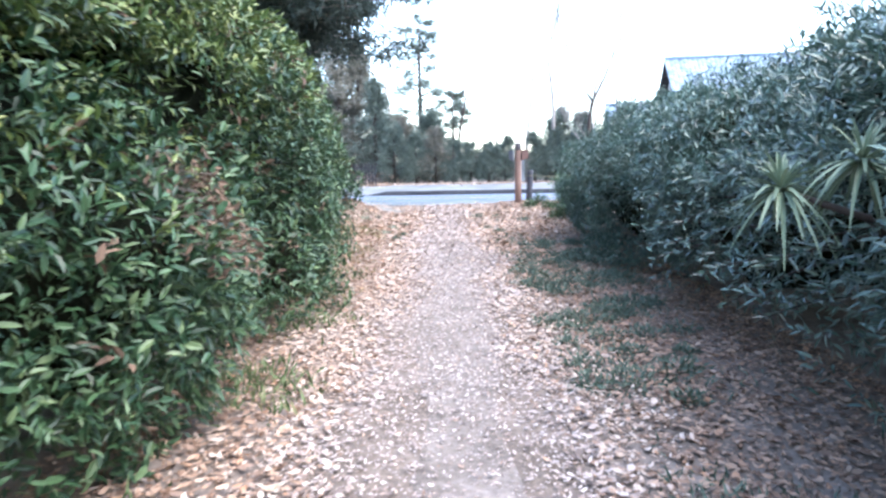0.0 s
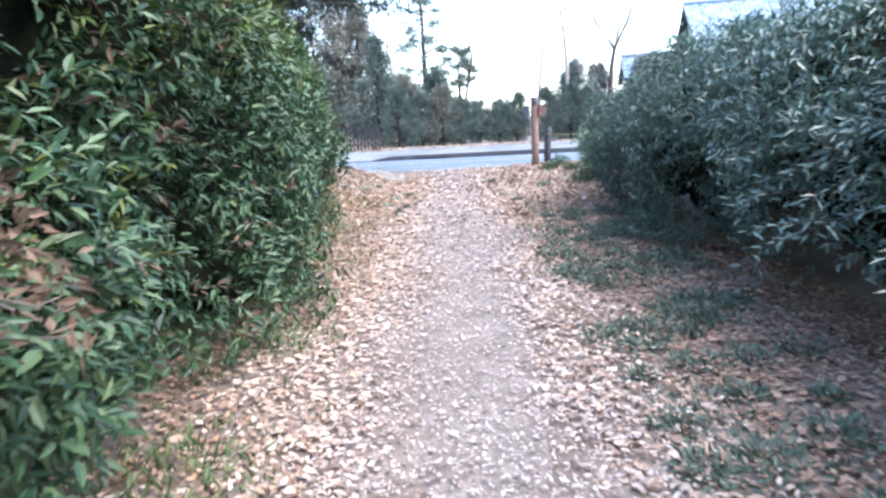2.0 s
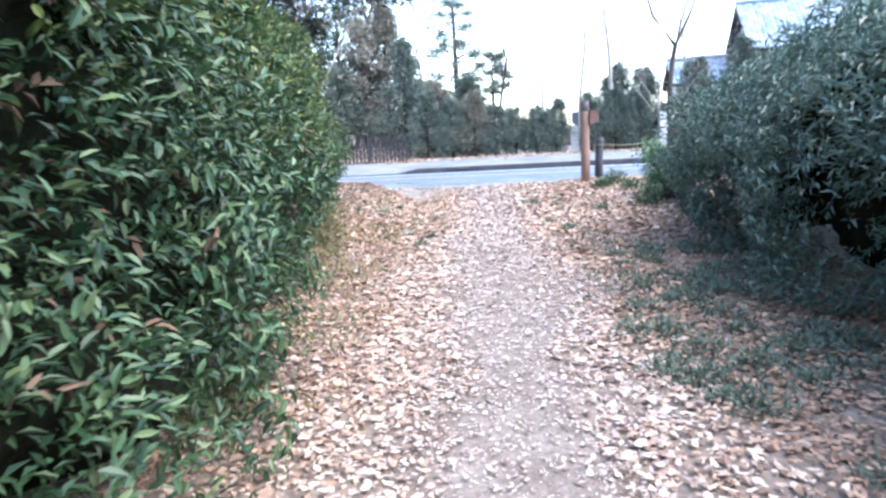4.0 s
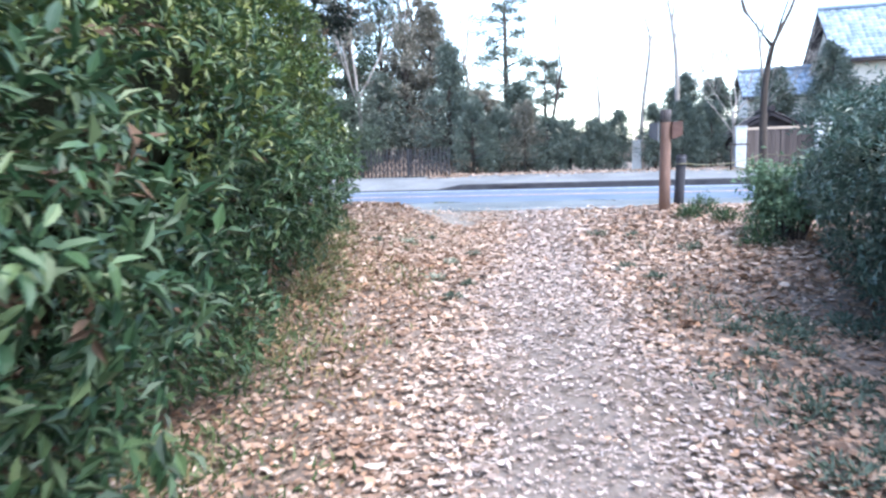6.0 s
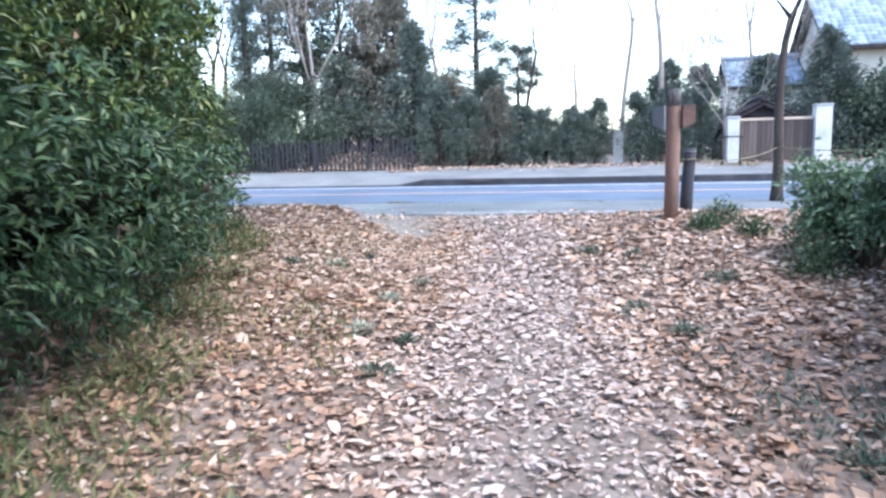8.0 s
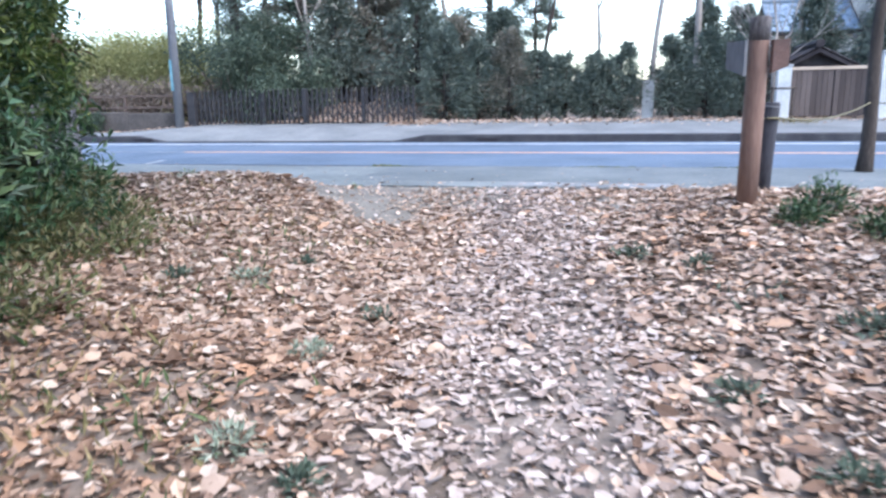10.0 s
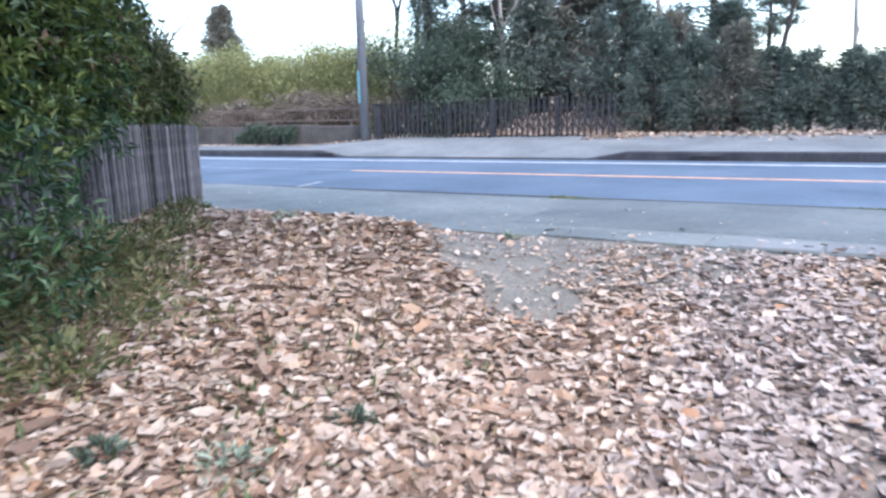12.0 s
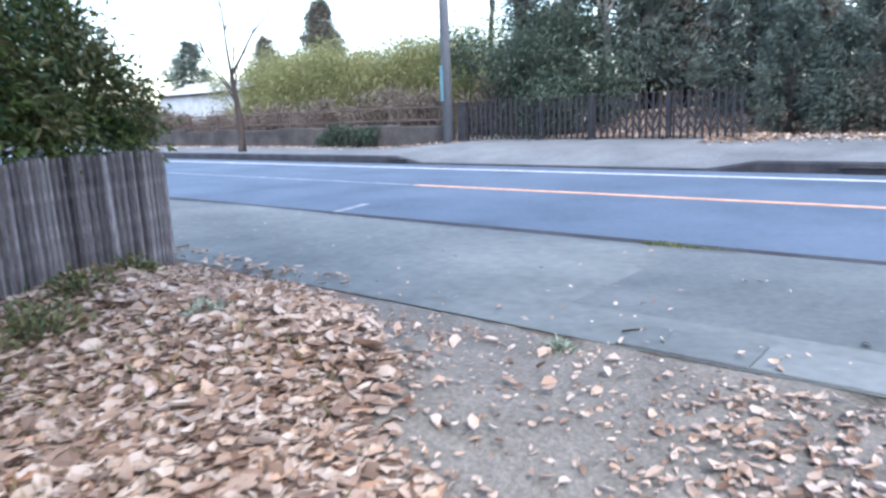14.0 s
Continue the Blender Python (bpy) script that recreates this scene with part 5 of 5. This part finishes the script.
house("house", 8.0, 20.0, 44.0, 50.0, 0.8, 5.55, 8.3, "beige plastered house with blue-grey tiled roof", M_WALL, 0.55, ((10.6, 3.9, 1.8, 0.9), (15.0, 3.6, 2.0, 1.2)))
house("house", 4.2, 7.2, 46.0, 50.0, 0.8, 4.2, 5.6, "small house with pale blue-grey tiled roof", M_WALL, 0.3)
shed = house("shed", 36.2, 38.8, -4.95, -2.35, 0.8, 2.2, 3.0, "dark timber shed with its gable to the gate", M_DARKWOOD, 0.25, (), M_DARKWOOD)
shed.rotation_euler = (0, 0, math.pi / 2)
stake = thing("tree_stake", "low wooden stake frame holding a young tree", "stake", at=(2.2, 33.3, 0.78))
for sx in (-0.26, 0.26):
    part("post", Shape().tube([(sx, 0, -0.05), (sx, 0, 0.95)], [0.03, 0.028], 8).mesh("post", M_BARK, True), stake)
part("crossbar", Shape().tube([(-0.34, -0.04, 0.90), (0.34, -0.04, 0.90)], [0.026, 0.026], 8).mesh("crossbar", M_BARK, True), stake)
house("house", -57.0, -45.0, 47.0, 52.0, 0.8, 3.7, 4.4, "low white building beyond the bamboo", M_PLASTER, 0.2, (), M_PLASTER)

# tall cedar whose boughs reach over the hedge
ced = thing("cedar", "large dark cedar with boughs reaching over the hedge", "tree", at=(-9.4, 17.8, 0.4))
part("trunk", Shape().tube([(0, 0, -0.1), (0.1, 0.1, 4), (0.2, 0.2, 9), (0.2, 0.2, 13)], [0.38, 0.33, 0.22, 0.06], 12).mesh("trunk", M_BARK, True), ced)
limbs = Shape()
P, D = [], []
for k in range(72):
    z = rng.uniform(3.9, 7.6)
    a = rng.uniform(-1.0, 0.7)
    reach = rng.uniform(3.8, 7.1) * (1 - max(0, z - 6) * 0.06) * np.interp(z, [3.9, 5.2, 6.0], [0.7, 0.95, 1.0])
    o = np.array([0.15, 0.15, z])
    e = np.array([math.cos(a) * reach, math.sin(a) * reach, rng.uniform(-0.5, 0.7)])
    limbs.tube([tuple(o), tuple(o + e * 0.5 + [0, 0, 0.35]), tuple(o + e)], [0.09, 0.05, 0.012], 5, False)
    for j in range(11):
        u = 0.25 + 0.75 * j / 10
        q = o + e * u + [0, 0, 0.35 * 4 * u * (1 - u) * 0.9]
        e2 = np.array([rng.normal(), rng.normal(), -0.1 + 0.2 * rng.normal()]) * 0.6
        limbs.tube([tuple(q), tuple(q + e2)], [0.014, 0.004], 4, False)
        w = rng.uniform(0.1, 1.1, 104)[:, None]
        P.append(q + e2 * w + rng.normal(size=(104, 3)) * [0.2, 0.2, 0.12])
        D.append(e2 * 0.9 + rng.normal(size=(104, 3)) * 0.5)
tagged(part("limb_mass", limbs.mesh("limb_mass", M_BARK_PALE), ced), kind="stuff")
P, D = np.concatenate(P), np.concatenate(D)
LL = 0.20 * rng.uniform(0.5, 1.4, len(P))
part("needles", sprigs("needles", P, D, rng.normal(size=(len(P), 3)) * 0.5 + [0, 0, 1], LL, LL * 0.24, M_CEDAR), ced)

# ---------------------------------------------------------------- plants set against the hedges
def yucca(x, y, z, r, n, label):
    g = float(ground_z(x, y))
    t = thing("yucca", label, "plant", "yuccas in the hedge", at=(x, y, g))
    part("stem", Shape().tube([(0.85, 0.1, -0.05), (0.8, 0.1, (z - g) * 0.6), (0.4, 0.05, (z - g) * 0.9), (0, 0, z - g)], [0.026, 0.022, 0.018, 0.016], 8).mesh("stem", M_BARK, True), t)
    for k in range(n):
        a, el = k * 2.4, rng.uniform(-0.5, 1.4)
        d = Vector((math.cos(a) * math.cos(el), math.sin(a) * math.cos(el), math.sin(el)))
        side = d.cross(Vector((0, 0, 1))).normalized()
        up = side.cross(d)
        ln = r * rng.uniform(0.75, 1.15)
        v, f = [], []
        for i in range(6):
            u = i / 5
            c = d * ln * u - Vector((0, 0, 1)) * ln * 0.6 * u * u * (1 - 0.5 * math.sin(el)) + Vector((0, 0, z - g))
            w = 0.0125 * (1 - u ** 2.2) * (0.55 + 0.9 * min(u, 0.5)) + 0.0015
            v += [c - side * w + up * w * 0.5, c, c + side * w + up * w * 0.5]
            if i:
                b = 3 * i
                f += [(b - 3, b - 2, b + 1, b), (b - 2, b - 1, b + 2, b + 1)]
        part("blade", Shape().add(v, f).mesh("blade", M_YUCCA), t)


for hx, hy, hz, hr, hn in ((1.06, 3.4, 1.38, 0.27, 64), (1.34, 3.25, 1.5, 0.30, 54)):
    yucca(hx, hy, hz, hr, hn, "spiky pale green yucca growing out of the hedge")


def spray(name, cx, cy, cz, r, n, mat, size, label, category, skin, side_out):
    """A patch of differing leaves standing on the hedge face."""
    y = rng.normal(cy, r * 0.6, n)
    vv = rng.uniform(0.02, 0.5, n)
    P, N = skin(y, vv)
    k = (abs(P[:, 2] - cz) < r * (0.7 + 0.5 * rng.random(n)))
    P, N, m_ = P[k], N[k], int(k.sum())
    P = P + N * rng.uniform(-0.12, side_out, m_)[:, None]
    D = N * 0.6 + rng.normal(size=(m_, 3)) * 0.7 + [0, 0, -0.2]
    L = size * rng.uniform(0.6, 1.3, m_)
    t = thing(name, label, category)
    tagged(part("leaves", leaves(name, P, D, rng.normal(size=(m_, 3)) + N, L, L * 0.38, mat), t), kind="stuff")
    tw = Shape()
    for i in range(0, min(m_, 90), 3):
        tw.tube([tuple(P[i] - N[i] * 0.35), tuple(P[i] - N[i] * 0.1 + rng.normal(size=3) * 0.05), tuple(P[i])], [0.006, 0.005, 0.003], 4)
    tagged(part("stem_mass", tw.mesh("stem_mass", M_TWIG), t), kind="stuff")


def branch(x, y, z, dx, dy, dz, label, n=26, L=0.13):
    """A leafy branch reaching out of the hedge."""
    t = thing("branch", label, "branch", "branches out of the dark hedge")
    o, e = np.array([x, y, z]), np.array([dx, dy, dz])
    sag = np.array([0, 0, -0.12])
    at_ = lambda u: o + e * u + sag * u * u
    part("stem", Shape().tube([tuple(at_(u)) for u in (0, 0.25, 0.5, 0.75, 1)], [0.011, 0.009, 0.007, 0.005, 0.003], 5).mesh("stem", M_BARK, True), t)
    u = np.linspace(0.3, 1.0, n)
    P = at_(u[:, None])
    ph = 2.4 * np.arange(n)
    D = unit(e)[None] * 0.6 + np.stack([np.cos(ph), np.sin(ph), 0.35 * np.sin(ph * 1.7)], -1) * 0.8
    LL = L * rng.uniform(0.75, 1.2, n)
    part("leaves", leaves("leaves", P, D, rng.normal(size=(n, 3)) * 0.35 + [0, 0, 1], LL, LL * 0.27, M_HEDGE_R), t)


for k in range(16):
    by = 3.5 + 0.27 * k + 0.1 * rng.normal()
    branch(float(np.interp(by, *RX)) - 0.05, by, rng.uniform(0.75, 1.25), rng.uniform(-0.75, -0.5), rng.uniform(-0.4, 0.1), rng.uniform(-0.2, 0.12), "slender green leafy branch reaching out of the hedge", int(rng.integers(26, 40)), 0.095)
spray("withered_branch", 0, 3.5, 1.3, 0.3, 1700, M_DEAD, 0.06, "withered brown branch hanging in the laurel hedge", "dead branch", skin_l, 0.08)
shrub((0.72, 16.9, float(ground_z(0.72, 16.9))), 0.72, 1.2, M_BUSH, "pale green leafy bush at the hedge end", 150, 420, 0.08, 16, "bush", "", 1.1)

x, y = rng.normal(2.5, 0.42, 900), rng.normal(33.3, 0.25, 900)
n = 900
straw = thing("straw_clump", "pale dry grass clump before the timber gate", "grass")
part("blades", leaves("blades", np.stack([x, y, np.full(n, 0.615)], -1), np.stack([rng.normal(0, 0.6, n), rng.normal(0, 0.6, n), np.ones(n)], -1), rng.normal(size=(n, 3)), rng.uniform(0.12, 0.34, n), 0.02, M_STRAW, 0.2, 0.4), straw)

# moss and grass in the gutter, litter on the far side
n = 11000
x = np.concatenate([rng.uniform(-6.0, 2.5, n // 2), rng.uniform(-30, 12, n // 2)])
y = 23.72 + rng.normal(0, 0.045, n)
P = np.stack([x, y, np.full(n, 0.445)], -1)
h = np.where(np.arange(n) < n // 2, 0.065, 0.028) * rng.uniform(0.4, 1.4, n) * np.clip(0.65 + 0.4 * wob(np.stack([x, 0 * x, 0 * x], -1), 1.7), 0.05, 1.2)
solid("gutter_moss", leaves("gutter_moss", P, np.stack([rng.normal(0, 0.7, n), rng.normal(0, 0.7, n), np.ones(n)], -1), rng.normal(size=(n, 3)), h, h * 0.5, M_MOSS), "mossy weeds along the road edge", "moss", kind="stuff")
n = 24000
x = np.concatenate([rng.uniform(-34, 9, n - 9000), rng.uniform(-13.5, -7.5, 9000)])
y = np.where(rng.random(n) < 0.5, 34.5 - abs(rng.normal(0, 0.55, n)), rng.uniform(34.4, 37.5, n))
k = (y > 32.2) & ((x < -16) | (x > -9.0) | (y > 34.0))
x, y = x[k], y[k]
P = np.stack([x, y, np.where(y < 34.4, far_walk_z(x, y), ground_z(x, y)) + 0.015], -1)
ang = rng.uniform(0, 6.283, len(x))
L = rng.uniform(0.07, 0.15, len(x))
solid("far_leaf_litter", sprigs("far_leaf_litter", P, np.stack([np.cos(ang), np.sin(ang), 0.2 * rng.normal(size=len(x))], -1), rng.normal(0, 0.35, (len(x), 3)) + [0, 0, 1], L, L * 0.6, M_LITTER, -0.1),
      "strip of dry fallen leaves across the road", "fallen leaves", kind="stuff")

# a dropped twig on the footway
solid("twig", Shape().tube([(-4.97, 21.13, 0.495), (-4.93, 21.17, 0.498), (-4.90, 21.22, 0.495)], [0.007, 0.007, 0.004], 6).mesh("twig", M_BARK), "short dark twig lying on the footway", "twig")
